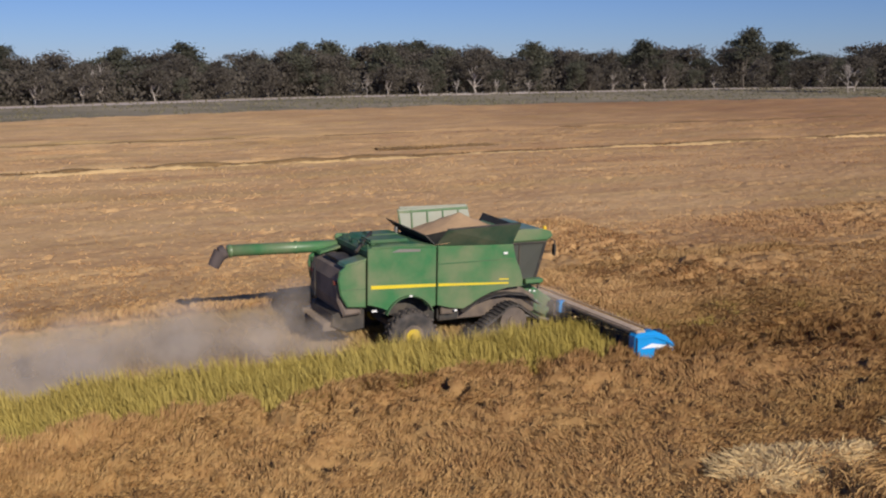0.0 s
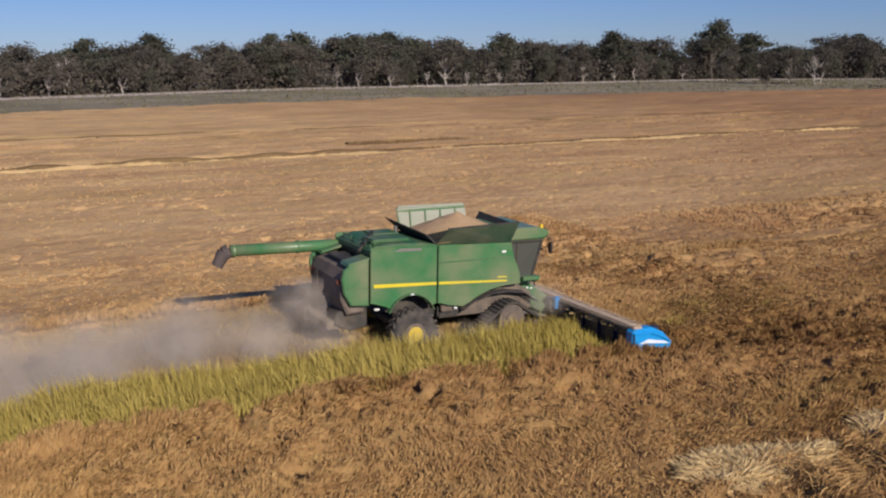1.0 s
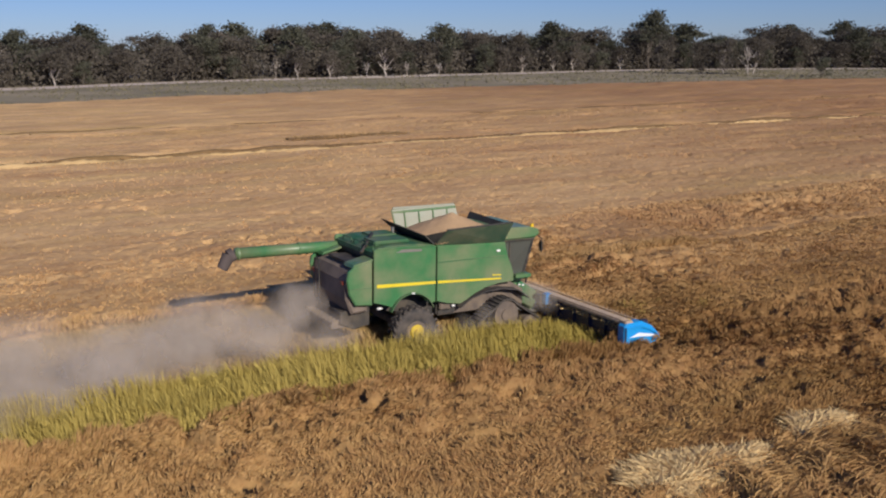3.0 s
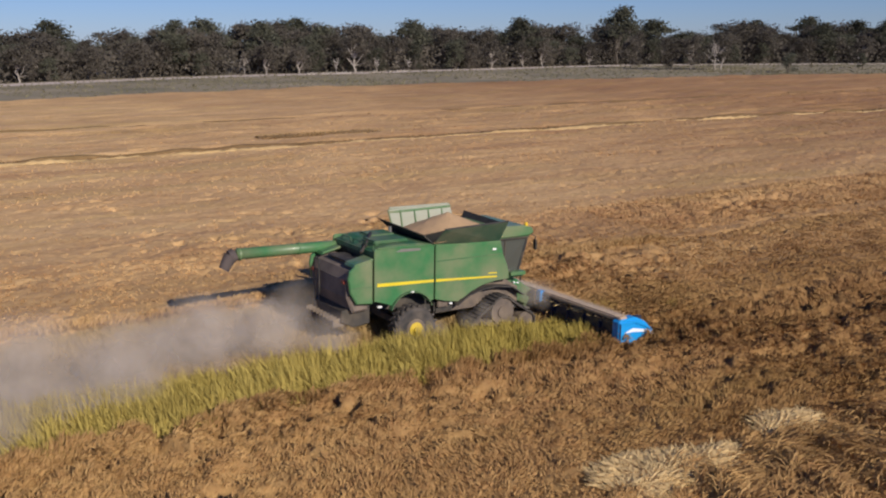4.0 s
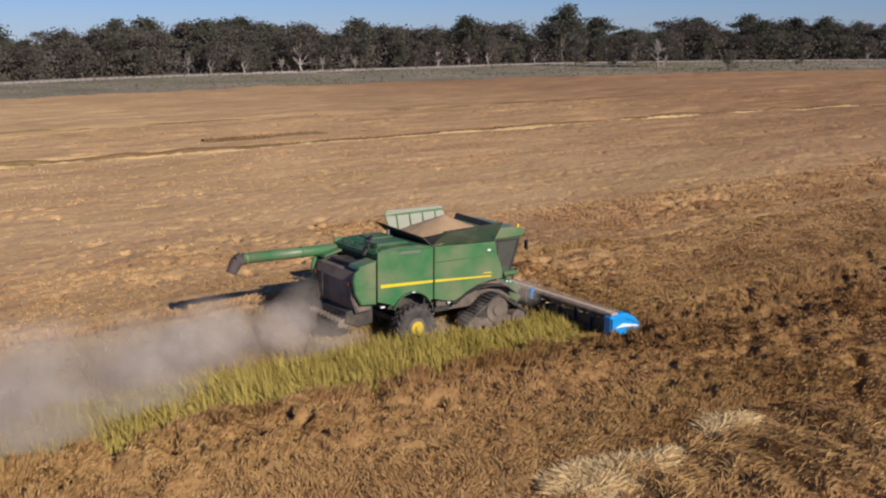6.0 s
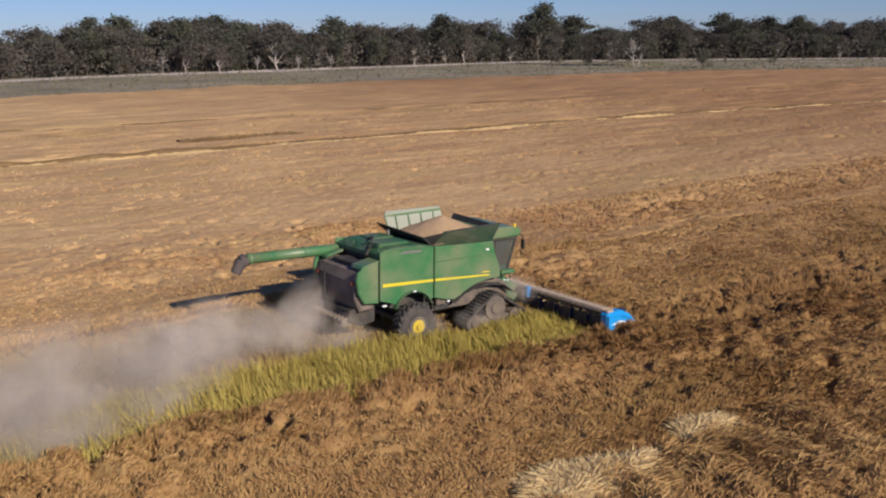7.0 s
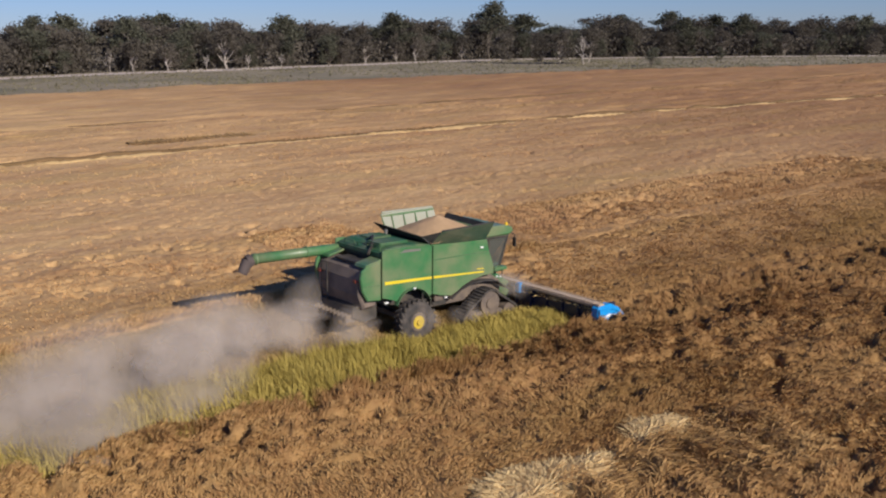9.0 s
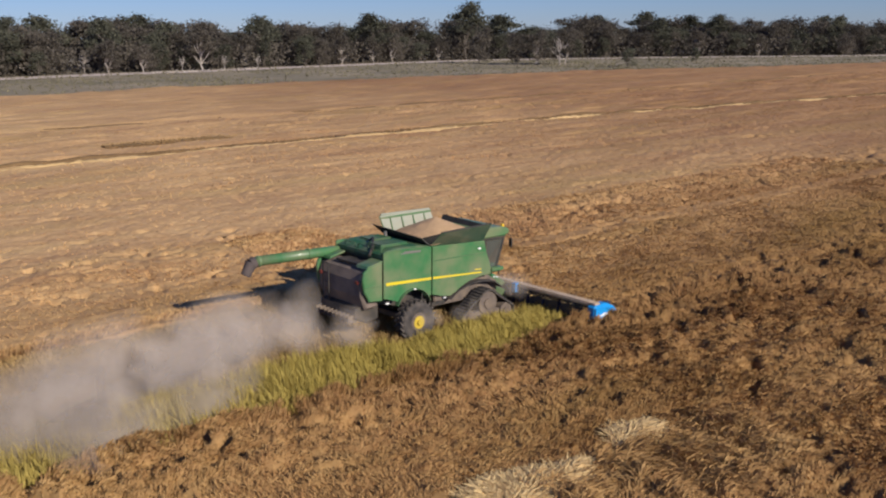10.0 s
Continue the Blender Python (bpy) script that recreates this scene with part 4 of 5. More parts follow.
def header(h):
    hd = bpy.data.objects.new("header", None)
    scene.collection.objects.link(hd)
    hd.parent = h
    tagged(hd, "wide blue grain header with reel")
    W = 5.72
    part("back_sheet", prism([(2.36, 0.26), (2.44, 0.26), (2.4, 1.2), (2.32, 1.2)], -W, W, 0.01), M_NAVY, hd, "dark blue rear sheet in shade")
    part("top_tube", box(2.2, 2.62, -W, W, 1.17, 1.33, 0.05), M_STRAWDUST, hd, "top beam under a crust of straw dust")
    part("lower_tube", box(2.2, 2.42, -W, W, 0.24, 0.4, 0.03), M_NAVY, hd)
    part("table", prism([(2.45, 0.3), (3.45, 0.14), (3.5, 0.17), (2.45, 0.42)], -W, W, 0.01), M_CANVAS, hd, "dark draper belt table")
    part("cutter_bar", box(3.42, 3.55, -W, W, 0.12, 0.17, 0.01), M_STEEL, hd)
    for i in range(76):
        y = -W + 0.08 + i * (2 * W - 0.16) / 75
        part("knife_guard", prism([(3.5, 0.12), (3.68, 0.14), (3.5, 0.18)], y - 0.02, y + 0.02, 0), M_STEEL, hd)
    for y in [-W + 0.9 * k for k in range(1, 13)]:
        part("rib", prism([(2.2, 0.35), (2.4, 0.35), (2.34, 1.15), (2.26, 1.15)], y - 0.03, y + 0.03, 0.005), M_NAVY, hd)
    for y in (-1.42, 1.42):
        part("frame_post", box(2.1, 2.38, y - 0.14, y + 0.14, 0.92, 1.34, 0.03), M_BLUE, hd, "blue header frame post")
    part("gearbox_cover", box(2.05, 2.3, -1.3, -0.85, 0.75, 1.25, 0.04), M_DUSTED, hd)
    # end shields
    for s in (-1, 1):
        y0, y1 = s * W, s * (W + 0.4)
        prof = [(2.08, 0.36), (2.08, 1.18), (2.2, 1.28), (2.85, 1.3), (3.3, 1.1), (3.68, 0.74), (3.7, 0.62), (3.4, 0.42), (2.6, 0.3)]
        e = part("end_shield", prism(prof, y0, y1, 0.05), M_BLUE, hd, "bright blue end shield")
        part("white_swoosh", prism([(2.3, 0.78), (2.7, 0.92), (3.35, 0.8), (3.6, 0.7), (3.3, 0.72), (2.75, 0.78)], y1, y1 + s * 0.012, 0), M_WHITE, e, "white painted flash")
        part("shield_ridge", prism([(2.12, 1.16), (2.8, 1.2), (3.2, 1.02), (3.6, 0.74), (3.2, 0.96), (2.78, 1.12), (2.12, 1.08)], y1 - s * 0.01, y1 + s * 0.05, 0.01), M_BLUE, e, "raised ridge along the shield")
        part("shield_vent", box(2.9, 3.2, min(y0 + s * 0.1, y0 + s * 0.3), max(y0 + s * 0.1, y0 + s * 0.3), 1.1, 1.3, 0.03), M_NAVY, e, "dark drive cover on the shield")
        part("shield_vent", box(2.16, 2.5, min(y0 + s * 0.02, y0 + s * 0.34), max(y0 + s * 0.02, y0 + s * 0.34), 1.24, 1.35, 0.03), M_STRAWDUST, e, "straw dust on the shield's top")
        part("edge_trim", box(2.1, 2.16, min(y1, y1 + s * 0.012), max(y1, y1 + s * 0.012), 0.42, 1.16, 0), M_NAVY, e)
        part("divider_tip", cyl((3.62, s * (W + 0.15), 0.64), (3.95, s * (W + 0.15), 0.5), 0.09, 0.03, 12), M_STEEL, e, "grey crop divider tip")
        part("reel_arm", pipe([(2.35, s * (W - 0.12), 1.22), (3.2, s * (W - 0.12), 1.1)], 0.06), M_BLUE, hd)
    # reel
    reel = bpy.data.objects.new("reel", None)
    scene.collection.objects.link(reel)
    reel.parent = hd
    part("reel_tube", cyl((0, -W + 0.25, 0), (0, W - 0.25, 0), 0.1, seg=14), M_DUSTED, reel)
    for k in range(6):
        a = k * math.pi / 3
        c, s = math.cos(a), math.sin(a)
        bm = cyl((0.36 * c, -W + 0.25, 0.36 * s), (0.36 * c, W - 0.25, 0.36 * s), 0.03, seg=8)
        for i in range(56):
            y = -W + 0.4 + i * (2 * W - 0.8) / 55
            cyl((0.36 * c, y, 0.36 * s), (0.47 * c, y, 0.47 * s), 0.012, 0.006, 5, bm)
        part("tine_bar", bm, M_STRAWDUST, reel, "dusty bar of reel tines")
        for y in (-W + 0.3, -2.8, 0, 2.8, W - 0.3):
            part("spoke", cyl((0, y, 0), (0.36 * c, y, 0.36 * s), 0.02, seg=6), M_DUSTED, reel)
    # straw lying over the beam and on the belts
    r = np.random.default_rng(3)
    n = 9000
    y = r.uniform(-W + 0.05, W - 0.05, n)
    x = r.uniform(2.3, 3.3, n)
    z = 0.55 + 0.68 * np.clip(1 - np.abs(x - 2.55) / 0.8, 0, 1) + r.uniform(-0.08, 0.03, n)
    v, t = blades(np.stack([x, y, z], 1), r.uniform(0.12, 0.3, n), r.uniform(1.25, 1.65, n), r.uniform(0, 6.28, n), r.uniform(0.02, 0.045, n), 0.1)
    ob = new("loose_straw", tri_mesh("loose_straw", v, t, M_STRAW))
    ob.parent = hd
    tagged(ob, "pale straw carried over the header", kind="stuff")
    return hd, reel


def combine_harvester():
    h = new("combine_harvester")
    tagged(h, "dusty green combine harvester with yellow stripe and blue header, cutting rice", "combine harvester")
    chassis(h)
    for s in (-1, 1):
        side_panels(h, s)
        track_unit(h, s * 1.85)
    rear_hood(h)
    engine_deck(h)
    grain_tank(h)
    cab(h)
    unloading_auger(h)
    hd, reel = header(h)
    wheels = [wheel(h, 0.84, 0.56, "rear_wheel") for _ in range(2)]
    return h, reel, wheels


HARVESTER, REEL, WHEELS = combine_harvester()


# ---- crop ahead of the header, taken up in strips as the machine passes ----
def crop_strips():
    strips = []
    wide = 0.5
    count = int(math.ceil((CUT_END - CUT0) / wide))
    for i in range(count):
        u = CUT0 + i * wide
        v, t = merge([sheet(u, u + wide, -HALF, HALF, 0.125, lambda a, b: crop_height(a, b) + 0.12), field_tufts(800, u, u + wide, -HALF + 0.1, HALF - 0.1, 6, 0.22, 0.035, 0.10, 1.0, 200 + i, 1.0, 0.12)])
        ob = new("crop_strip", tri_mesh("crop_strip", v - [u + wide / 2, 0, 0], t, M_CROP))
        tagged(ob, "strip of lodged brown rice before the header", "rice crop", "rice strips being cut", "stuff")
        strips.append((ob, u + wide / 2))
    return strips


STRIPS = crop_strips()


# ---- trees ----
def tree_kind(name, height, spread, clumps, leaf, bark, label, seed, bare=False, low=0.3):
    """A gum tree: tapered forked trunk and limbs, crown of leaf sprays in uneven clumps at the limbs' ends."""
    r = np.random.default_rng(seed)
    root = new(name)
    tagged(root, label, "tree")
    bm = bmesh.new()

    def limb(a, b, r0, r1, bend=0.25, steps=4):
        a, b = Vector(a), Vector(b)
        last = a
        side = Vector(r.normal(0, 1, 3)) * bend * (b - a).length * 0.35
        for i in range(1, steps + 1):
            k = i / steps
            p = a.lerp(b, k) + side * math.sin(math.pi * k)
            cyl(last, p, r0 + (r1 - r0) * (k - 1 / steps), r0 + (r1 - r0) * k, 5, bm)
            last = p
        return last

    tr = height * 0.015 + 0.05
    fork = limb((0, 0, -0.1), (r.normal(0, 0.3), r.normal(0, 0.3), height * low), tr, tr * 0.75)
    ends = []
    for i in range(clumps):
        a = 2 * math.pi * (i / clumps * 2.4 + r.uniform(0, 0.3))
        k = i / max(clumps - 1, 1)
        rad = spread * (1 - 0.5 * k ** 2) * r.uniform(0.4, 1.0)
        z = height * (low + 0.1 + (0.82 - low) * k ** 0.65) * r.uniform(0.92, 1.05)
        e = Vector((rad * math.cos(a), rad * math.sin(a), z))
        limb(fork.lerp(Vector((0, 0, z * 0.75)), 0.5 if k > 0.5 else 0.1), e, tr * 0.5, 0.04, 0.35, 3)
        ends.append(e)
        if bare:
            for _ in range(3):
                limb(e.lerp(fork, r.uniform(0.1, 0.5)), e + Vector((r.normal(0, 1.0), r.normal(0, 1.0), r.uniform(0.3, 1.5))), 0.05, 0.015, 0.3, 2)
    part("trunk", bm, bark, root, "pale forked trunk and limbs" if bark is M_PALE else "grey-brown trunk and limbs")
    if not bare:
        pts = []
        for e in ends:
            n = int(r.integers(130, 210))
            d = np.clip(r.normal(0, 0.56, (n, 3)), -1.5, 1.5) * np.array([1.0, 1.0, 0.7]) * spread * r.uniform(0.3, 0.62)
            pts.append(np.array(e) + d)
        p = np.concatenate(pts)
        n = len(p)
        q = r.normal(0, 1, (n, 3))
        q /= np.linalg.norm(q, axis=1)[:, None]
        w = np.cross(q, r.normal(0, 1, (n, 3)))
        w /= np.linalg.norm(w, axis=1)[:, None]
        size = r.uniform(0.08, 0.28, n)[:, None] * height / 10
        v = np.stack([p - q * size * 1.2, p + w * size * 0.6, p + q * size * 1.2, p - w * size * 0.6 + np.cross(q, w) * size * 0.4], 1).reshape(-1, 3)
        o = (np.arange(n) * 4)[:, None, None]
        t = (np.array([[0, 1, 2], [0, 2, 3]])[None] + o).reshape(-1, 3)
        c = new("crown", tri_mesh("crown", v, t, leaf))
        c.parent = root
    return root


# the woods' front edge and the field's edge, from west to east
WOOD_EDGE = [(-210, 180), (-150, 218), (-106, 250), (-77, 280), (-52, 305), (-21, 325), (3, 333), (40, 355), (86, 380), (120, 395), (150, 395), (200, 385), (275, 362), (400, 335)]


def along(line, k):
    seg = [math.dist(a, b) for a, b in zip(line, line[1:])]
    d = k * sum(seg)
    for (a, b), s in zip(zip(line, line[1:]), seg):
        if d <= s:
            f = d / s
            return Vector((a[0] + (b[0] - a[0]) * f, a[1] + (b[1] - a[1]) * f, 0)), Vector((-(b[1] - a[1]), b[0] - a[0], 0)).normalized()
        d -= s
    return Vector((*line[-1], 0)), Vector((0, 1, 0))


def woods():
    kinds = [tree_kind("gum_tree", 10, 2.9, 19, M_LEAF, M_BARK, "grey-green gum tree in the dense woods", 1, low=0.1),
             tree_kind("gum_tree", 10, 3.3, 21, M_LEAF2, M_BARK, "brownish gum tree with a broad crown", 2, low=0.08),
             tree_kind("gum_tree", 10, 2.4, 16, M_LEAF, M_BARK, "slender gum tree with grey trunk", 3, low=0.2),
             tree_kind("gum_tree", 10, 3.0, 18, M_LEAF2, M_PALE, "gum tree with pale forked limbs", 4, low=0.14),
             tree_kind("gum_tree", 10, 2.7, 18, M_LEAF, M_BARK, "dark gum tree in the woods", 5, low=0.07)]
    r = np.random.default_rng(77)
    used = set()

    def put(k, x, y, h, broad=1.0):
        s = h / 10
        m = pose(x, y, 0, 0, 0, float(r.uniform(0, 360))) @ Matrix.Diagonal((s * broad * float(r.uniform(0.95, 1.25)), s * broad * float(r.uniform(0.95, 1.25)), s, 1))
        if k not in used:
            used.add(k)
            kinds[k].matrix_basis = m
        else:
            copy_thing(kinds[k], m)

    for row, (off, count, lo, hi) in enumerate(((2, 56, 0.5, 0.76), (9, 44, 0.62, 0.82), (18, 48, 0.74, 0.88), (30, 82, 0.82, 0.92), (44, 82, 0.86, 0.97))):
        for i in range(count):
            p, nrm = along(WOOD_EDGE, min((i + float(r.uniform(-0.4, 0.4)) + 0.5) / count, 1))
            p = p + nrm * (off + float(r.normal(0, 2)))
            full = float(np.interp(p.x, (-150, -100, -70, -40, 100, 160, 220, 290, 350), (12.0, 13.2, 14.3, 15.2, 15.6, 15.8, 15.4, 14.2, 13.4)))
            k = int(r.choice((0, 1, 1, 4, 3, 3) if row < 2 else (0, 1, 0, 4, 1, 2, 3, 4)))
            put(k, p.x, p.y, float(r.uniform(lo, hi)) * full * 1.18, 1.25 if row > 2 else 1.0)
    # single trees that stand out of the skyline
    for k, x, y, h in ((2, 119, 396, 20.5), (0, -46, 318, 18.0), (3, 11, 335, 16.5), (3, -40, 322, 17.5), (2, 78, 384, 16.5)):
        put(k, x, y, h)
    # trees standing before the woods
    for k, x, y, h in ((1, 111, 352, 11.0), (3, 124, 327, 13.5), (3, 133, 323, 14.0), (1, 118, 330, 11), (4, 141, 290, 8.0), (4, 182, 321, 7.0)):
        put(k, x, y, h)
    dead = tree_kind("dead_tree", 10, 2.6, 8, M_LEAF, M_PALE, "bare dead tree with bleached limbs", 9, True, 0.3)
    spots = ((-93, 272, 1.1, 20), (-24.5, 326, 0.62, 120), (18, 335, 0.5, 200), (129, 318, 0.95, 70), (30, 345, 0.45, 310), (5, 327, 0.5, 10))
    for i, (x, y, s, a) in enumerate(spots):
        m = pose(x, y, 0, 0, 0, a) @ Matrix.Scale(s, 4)
        if i == 0:
            dead.matrix_basis = m
        else:
            copy_thing(dead, m)
    # shrubs on the plain
    bush = tree_kind("shrub", 2.2, 1.0, 9, M_SHRUB, M_BARK, "dark rounded shrub on the grassy plain", 15, low=0.1)
    spots = [(170, 333, 0.8), (110, 319, 0.7), (217, 360, 1.0), (25, 262, 0.5), (30, 265, 0.45), (18, 258, 0.4), (36, 268, 0.5), (-30, 240, 0.5), (75, 330, 0.5), (-60, 225, 0.45), (60, 290, 0.5), (240, 350, 0.9), (160, 300, 0.6), (13, 256, 0.4)]
    for i, (x, y, s) in enumerate(spots):
        m = pose(x, y, 0, 0, 0, 40 * i) @ Matrix.Scale(s, 4)
        if i == 0:
            bush.matrix_basis = m
        else:
            copy_thing(bush, m)
    # understorey: leafy scrub and shade between the trunks
    n = 90000
    k = r.uniform(0, 1, n)
    P = np.array([[*along(WOOD_EDGE, float(q))[0][:2], *along(WOOD_EDGE, float(q))[1][:2]] for q in np.linspace(0, 1, 400)])
    row = P[(k * 399).astype(int)]
    off = r.uniform(1, 44, n)
    p = np.stack([row[:, 0] + row[:, 2] * off + r.normal(0, 0.5, n), row[:, 1] + row[:, 3] * off + r.normal(0, 0.5, n), r.uniform(0, 1, n) ** 1.2 * (7.0 + off * 0.12)], 1)
    q = r.normal(0, 1, (n, 3))
    q /= np.linalg.norm(q, axis=1)[:, None]
    w = np.cross(q, r.normal(0, 1, (n, 3)))
    w /= np.linalg.norm(w, axis=1)[:, None]
    s = r.uniform(0.25, 0.75, n)[:, None]
    v = np.stack([p - q * s, p + w * s * 0.7, p + q * s, p - w * s * 0.7], 1).reshape(-1, 3)
    o = (np.arange(n) * 4)[:, None, None]
    t = (np.array([[0, 1, 2], [0, 2, 3]])[None] + o).reshape(-1, 3)
    v[:, 2] = np.maximum(v[:, 2], 0.0)
    tagged(new("understorey", tri_mesh("understorey", v, t, M_LEAF2)), "dark leafy scrub between the trunks", "undergrowth", kind="stuff")
    # pale track along the woods
    bm = bmesh.new()
    a = []
    for i in range(81):
        p, nrm = along(WOOD_EDGE, i / 80)
        wob = 0.8 * noise.noise((i * 0.3, 0, 0))
        a.append((bm.verts.new(p + nrm * (-0.5 + wob) + Vector((0, 0, 0.03))), bm.verts.new(p - nrm * (14 + wob * 4) + Vector((0, 0, 0.03)))))
    for x, y in zip(a, a[1:]):
        bm.faces.new((x[0], y[0], y[1], x[1]))
    me = bpy.data.meshes.new("track")
    bm.to_mesh(me)
    bm.free()
    me.materials.append(M_TRACK)
    tagged(new("dirt_track", me), "pale dry dirt strip along the woods", "track", kind="structure")
    # tussocks on the plain between field and woods
    n = 9000
    k = r.uniform(0, 1, n)
    row = P[(k * 399).astype(int)]
    off = -r.uniform(8, 150, n)
    base = np.stack([row[:, 0] + row[:, 2] * off, row[:, 1] + row[:, 3] * off, np.zeros(n)], 1)
    u_at = (base[:, 0] - START.x) * math.cos(radians(HEADING)) + (base[:, 1] - START.y) * math.sin(radians(HEADING))
    inside = (-(base[:, 0] - START.x) * math.sin(radians(HEADING)) + (base[:, 1] - START.y) * math.cos(radians(HEADING))) > np.interp(u_at, (-140, -60, -13, 28, 80, 133, 208, 250, 330), (118, 142, 156, 166, 175, 169, 160, 137, 122))
    base = np.repeat(base[inside], 5, 0)
    m = len(base)
    base[:, :2] += r.normal(0, 0.25, (m, 2))
    v, t = blades(base, r.uniform(0.2, 0.6, m), r.uniform(0.2, 1.0, m), r.uniform(0, 6.28, m), r.uniform(0.12, 0.3, m))
    tagged(new("grass_tussocks", tri_mesh("grass_tussocks", v, t, M_TUSSOCK)), "dry grass tussocks on the plain", "grass", kind="stuff")
    # fallen timber at the woods' edge
    for i, (x, y, a, ln) in enumerate(((7, 325, 20, 5), (12, 327, -30, 4), (17, 330, 60, 6), (2, 323, 5, 4), (22, 333, 100, 5), (27, 338, 15, 4.5), (-3, 322, 40, 4))):
        bm = cyl((-ln / 2, 0, 0.22), (ln / 2, 0, 0.3), 0.22, 0.12, 8)
        cyl((0.3, 0, 0.3), (ln * 0.35, 0.9, 0.9), 0.1, 0.04, 6, bm)
        cyl((-ln * 0.2, 0, 0.3), (-ln * 0.1, -0.7, 0.8), 0.09, 0.03, 6, bm)
        ob = part("fallen_log", bm, M_PALE, None)
        ob.matrix_basis = pose(x, y, 0, 0, 0, a)
        tagged(ob, "bleached fallen log at the woods' edge", "log", "fallen timber")


woods()


# ---- flattened straw in the near crop ----
def straw_patch(u, v, radius, seed):
    r = np.random.default_rng(seed)
    n = int(1500 * radius * radius)
    a, d = r.uniform(0, 6.28, n), radius * np.sqrt(r.uniform(0, 1, n))
    x, y = d * np.cos(a) * 1.3, d * np.sin(a) * (0.95 + 0.2 * np.cos(3 * a))
    z = 0.66 - 0.14 * (d / radius) ** 2 + 0.03 * value_noise(x + 30, y + 30, 0.4, seed) + r.uniform(0, 0.05, n)
    az = 0.8 + 1.5 * value_noise(x + 50, y + 50, 0.8, seed) + r.normal(0, 0.5, n)
    vv, t = blades(np.stack([x, y, z], 1), r.uniform(0.3, 0.7, n), r.uniform(1.4, 1.62, n), az, r.uniform(0.02, 0.04, n), 0.05, 0.5)
    gv, gt = sheet(-1.5 * radius, 1.5 * radius, -radius, radius, 0.08, lambda p, q: np.where((p / 1.3) ** 2 + q * q < (0.95 * radius) ** 2, 0.66 - 0.14 * ((p / 1.3) ** 2 + q * q) / radius ** 2 + 0.03 * value_noise(p + 30, q + 30, 0.4, seed), 0.0))
    vv, t = merge([(gv, gt), (vv, t)])
    ob = new("flattened_straw", tri_mesh("flattened_straw", vv, t, M_STRAW))
    ob.matrix_basis = FIELD @ pose(u, v, 0)
    tagged(ob, "pale patch of flattened straw in the crop", "straw", "flattened straw patches", "stuff")


for i, (x, y, rad) in enumerate(((7.5, 20.9, 1.15), (9.2, 21.5, 0.75), (12.15, 23.5, 0.8))):
    p = FIELD.inverted() @ Vector((x, y, 0))
    straw_patch(p.x, p.y, rad, 300 + i)


# ---- dust ----
def dust_puff(n, sx, sy, sz, size, thick, seed):
    """A drifting body of fine dust, within its half sizes: a few wide veils, dense in the middle and fading to the rim."""
    r = np.random.default_rng(seed)
    half = np.array([sx, sy, sz])
    p = np.stack([(np.arange(n) + r.uniform(0.2, 0.8, n)) / n * 2 - 1, r.uniform(-1, 1, n), r.uniform(-1, 1, n)], 1) * np.maximum(half - np.array([1.0, 0.5, 0.8]) * size, 0.05)
    rad = size * r.uniform(0.75, 1.1, n)
    nrm = np.array([0.1, -0.8, 0.5]) + r.normal(0, 0.22, (n, 3))
    a = np.cross(nrm, [0, 0, 1.0])
    a /= np.linalg.norm(a, axis=1)[:, None]
    b = np.cross(nrm / np.linalg.norm(nrm, axis=1)[:, None], a) * 0.8
    ang = np.arange(12) * math.pi / 6
    ring = a[:, None] * np.cos(ang)[None, :, None] + b[:, None] * np.sin(ang)[None, :, None]
    ring = ring * (rad[:, None] * r.uniform(0.8, 1.15, (n, 12)))[:, :, None]
    v = np.concatenate([p[:, None], p[:, None] + ring * 0.35, p[:, None] + ring * 0.7, p[:, None] + ring], 1).reshape(-1, 3)
    i = np.arange(12)
    j = (i + 1) % 12
    fan = [np.stack([i * 0, i + 1, j + 1], 1)]
    for k in (1, 13):
        fan += [np.stack([i + k, i + k + 12, j + k + 12], 1), np.stack([i + k, j + k + 12, j + k], 1)]
    t = (np.concatenate(fan)[None] + (np.arange(n) * 37)[:, None, None]).reshape(-1, 3)
    me = tri_mesh("dust_cloud", v, t, M_DUST, True)
    layer = me.attributes.new("thickness", "FLOAT", "POINT")
    layer.data.foreach_set("value", np.tile(np.array([1.0] + [0.92] * 12 + [0.5] * 12 + [0.0] * 12, np.float32), n) * thick)
    return tagged(new("dust_cloud", me), "pale brown dust and chaff blown out behind the machine", "dust", "dust behind the harvester", "stuff")


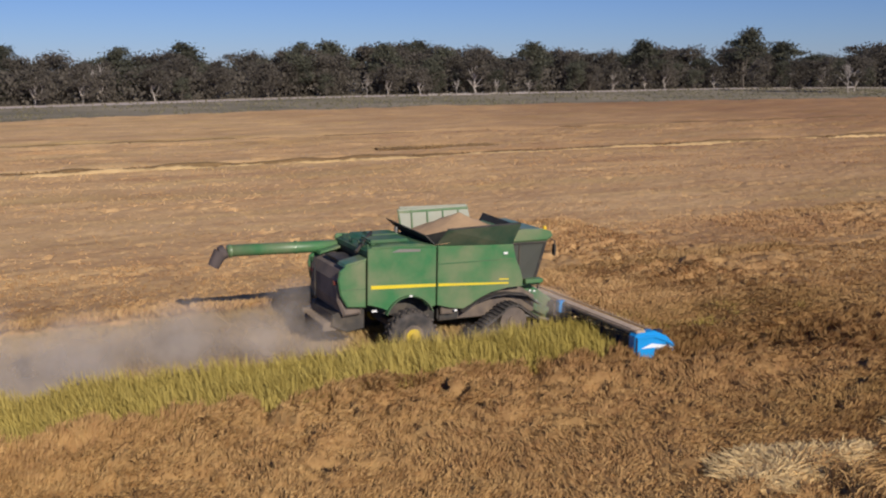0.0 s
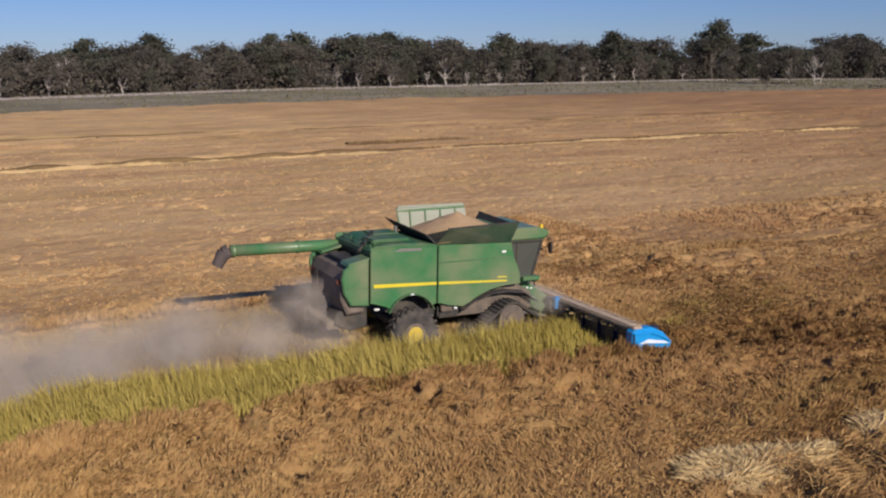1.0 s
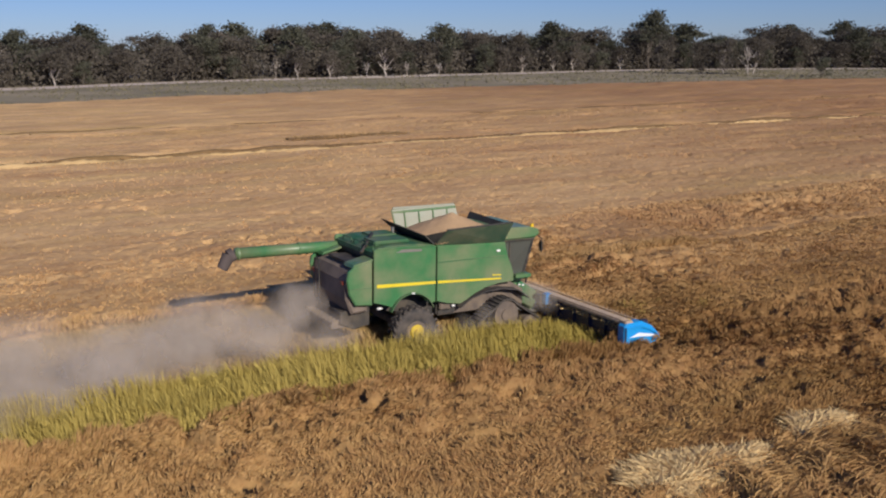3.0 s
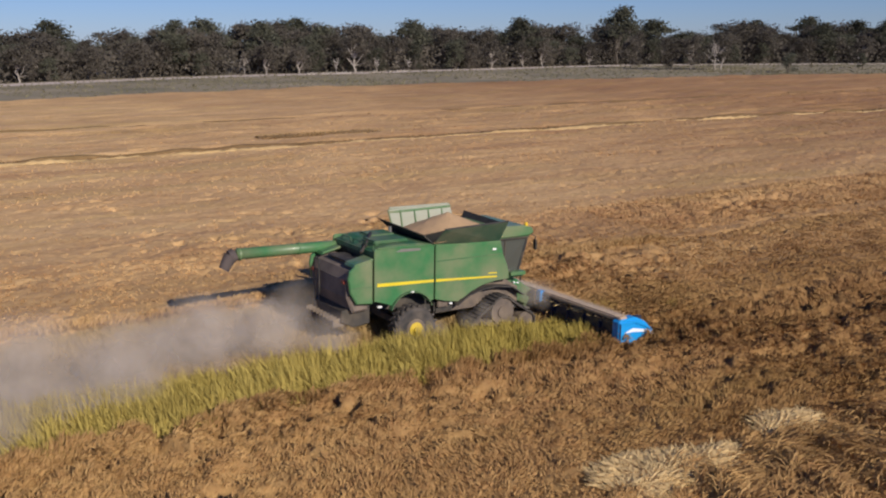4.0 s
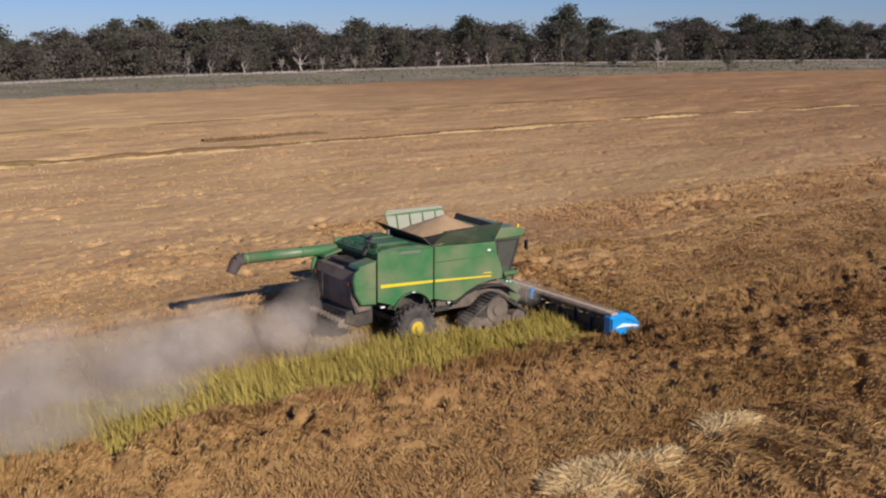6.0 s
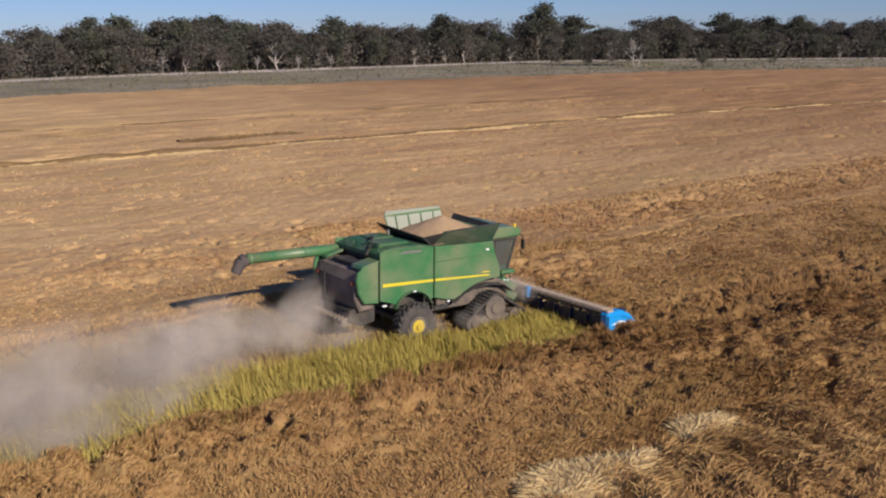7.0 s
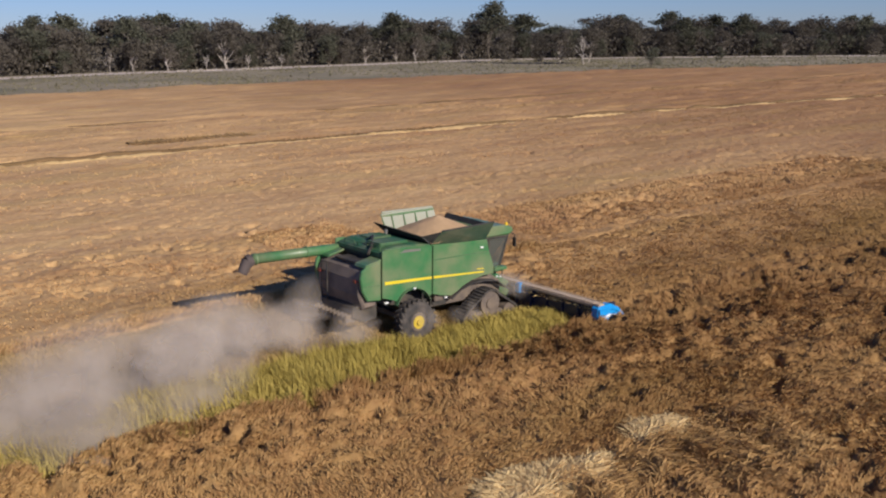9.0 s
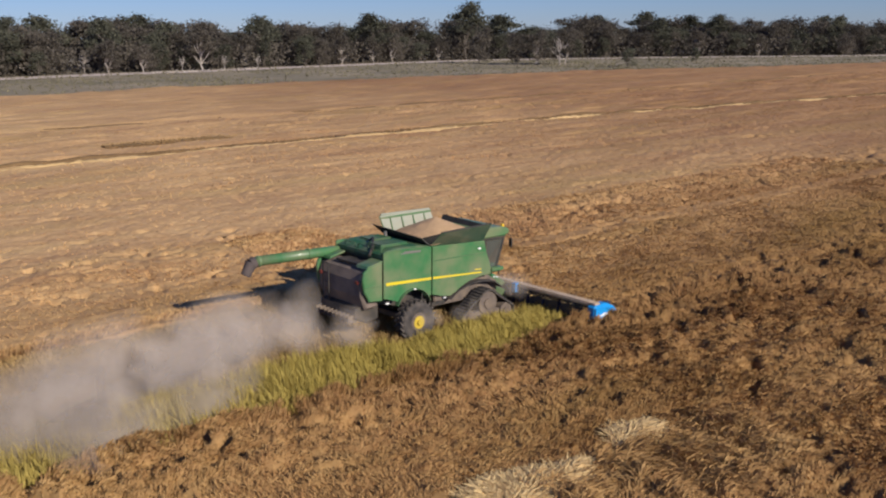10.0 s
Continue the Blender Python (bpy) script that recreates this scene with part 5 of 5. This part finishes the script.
# dust that keeps up with the machine: place by the front axle at the start and at the end
FOLLOW = [(dust_puff(1, 1.3, 0.6, 0.7, 1.2, 0.5, 401), (-6.9, -1.9, 1.05), (-6.9, -1.9, 1.1)),
          (dust_puff(1, 0.6, 0.8, 0.9, 1.3, 0.4, 409), (-7.0, 0.7, 1.7), (-7.0, 0.7, 1.8)),
          (dust_puff(2, 2.0, 1.6, 1.0, 1.6, 0.5, 402), (-8.6, -0.9, 1.2), (-8.8, -1.0, 1.5)),
          (dust_puff(2, 2.6, 2.2, 1.3, 2.1, 0.6, 403), (-10.8, -0.3, 1.15), (-11.2, -1.0, 1.8)),
          (dust_puff(2, 2.9, 2.2, 1.4, 2.4, 0.6, 404), (-13.6, -0.5, 1.1), (-13.6, -2.0, 1.9)),
          (dust_puff(2, 3.1, 2.2, 1.5, 2.5, 0.58, 407), (-16.6, -1.4, 1.05), (-16.4, -2.8, 1.8)),
          (dust_puff(2, 3.3, 2.2, 1.5, 2.5, 0.55, 408), (-19.8, -1.6, 1.0), (-19.0, -3.0, 1.6)),
          (dust_puff(1, 2.6, 1.2, 1.0, 2.5, 0.55, 411), (-15.0, -2.4, 0.85), (-13.8, -4.6, 1.2)),
          (dust_puff(2, 3.0, 1.2, 1.0, 2.3, 0.45, 412), (-18.8, -3.0, 0.85), (-17.4, -5.4, 1.2)),
          (dust_puff(4, 2.2, 0.4, 0.5, 0.6, 0.2, 405), (-2.6, -2.7, 1.0), (-2.6, -2.7, 1.05)),
          (dust_puff(2, 0.9, 0.8, 0.7, 0.8, 0.25, 406), (1.7, -1.9, 1.3), (1.7, -1.9, 1.35))]
# dust still inside the thresher, blown out at the rear at its time
BLOWN = [(dust_puff(1, 1.6, 1.35, 0.8, 1.15, 0.55, 430 + i), 0.2 + 1.9 * i) for i in range(5)]


# ---- movement ----
def motions():
    times = [i * 0.5 for i in range(21)]
    tilt = 1.4
    walk(HARVESTER, [(t, FIELD @ pose(travel(t), 0, 0, 0, tilt, 0)) for t in times])
    for w, s in zip(WHEELS, (-1, 1)):
        walk(w, [(t, pose(-3.72, s * 1.8, 0.74, 0, math.degrees(travel(t) / 0.82), 0)) for t in times])
    walk(REEL, [(t, pose(3.02, 0, 0.82, 0, 80 * t, 0)) for t in times])
    for i, (ob, u) in enumerate(STRIPS):
        # the cutter meets the strip's middle
        meet = next((k / 50 for k in range(0, 560) if CUT0 + travel(k / 50) > u), None)
        rest = FIELD @ pose(u, 0, 0)
        rows = [(0.0, rest)]
        if meet is not None and meet < 9.7:
            a, b = max(meet, 0.1), meet + 0.3
            if a > 0.15:
                rows.append((a - 0.05, rest))
            lie = 0.12 * math.sin(i * 2.1)
            for t in [b] + [k for k in times if k > b + 0.2]:
                rows.append((t, FIELD @ pose(travel(t) + 2.8 + lie, 0, -0.27 + 0.02 * (i % 4))))
        else:
            rows.append((10.0, rest))
        walk(ob, rows)
    for i, (ob, a, b) in enumerate(FOLLOW):
        rows = []
        for t in times:
            x, y, z = Vector(a).lerp(Vector(b), t / 10)
            rows.append((t, FIELD @ pose(travel(t) + x + 0.2 * math.sin(t * 0.9 + i), y + 0.15 * math.sin(t * 0.7 + i), z + 0.08 * math.sin(t * 0.8 + 2 * i), 0, 5 * math.sin(t * 0.6 + i), 3 * math.sin(t * 0.5 + 2 * i))))
        walk(ob, rows)
    for i, (ob, out) in enumerate(BLOWN):
        rows = []
        for t in times:
            k = max(t - out, 0.0)
            left = travel(min(t, out)) - 2.65
            f = 1 - math.exp(-k / 0.8)
            back = -5.2 * f + (0.3 + 0.05 * (i % 3)) * k
            rows.append((t, FIELD @ pose(left + back, -0.3 * f - 0.36 * k, 2.42 - 1.0 * f + 0.07 * k, 0, 6 * f * math.sin(i), (4 * f + 1.5 * k) * (-1) ** i)))
        walk(ob, rows)


motions()
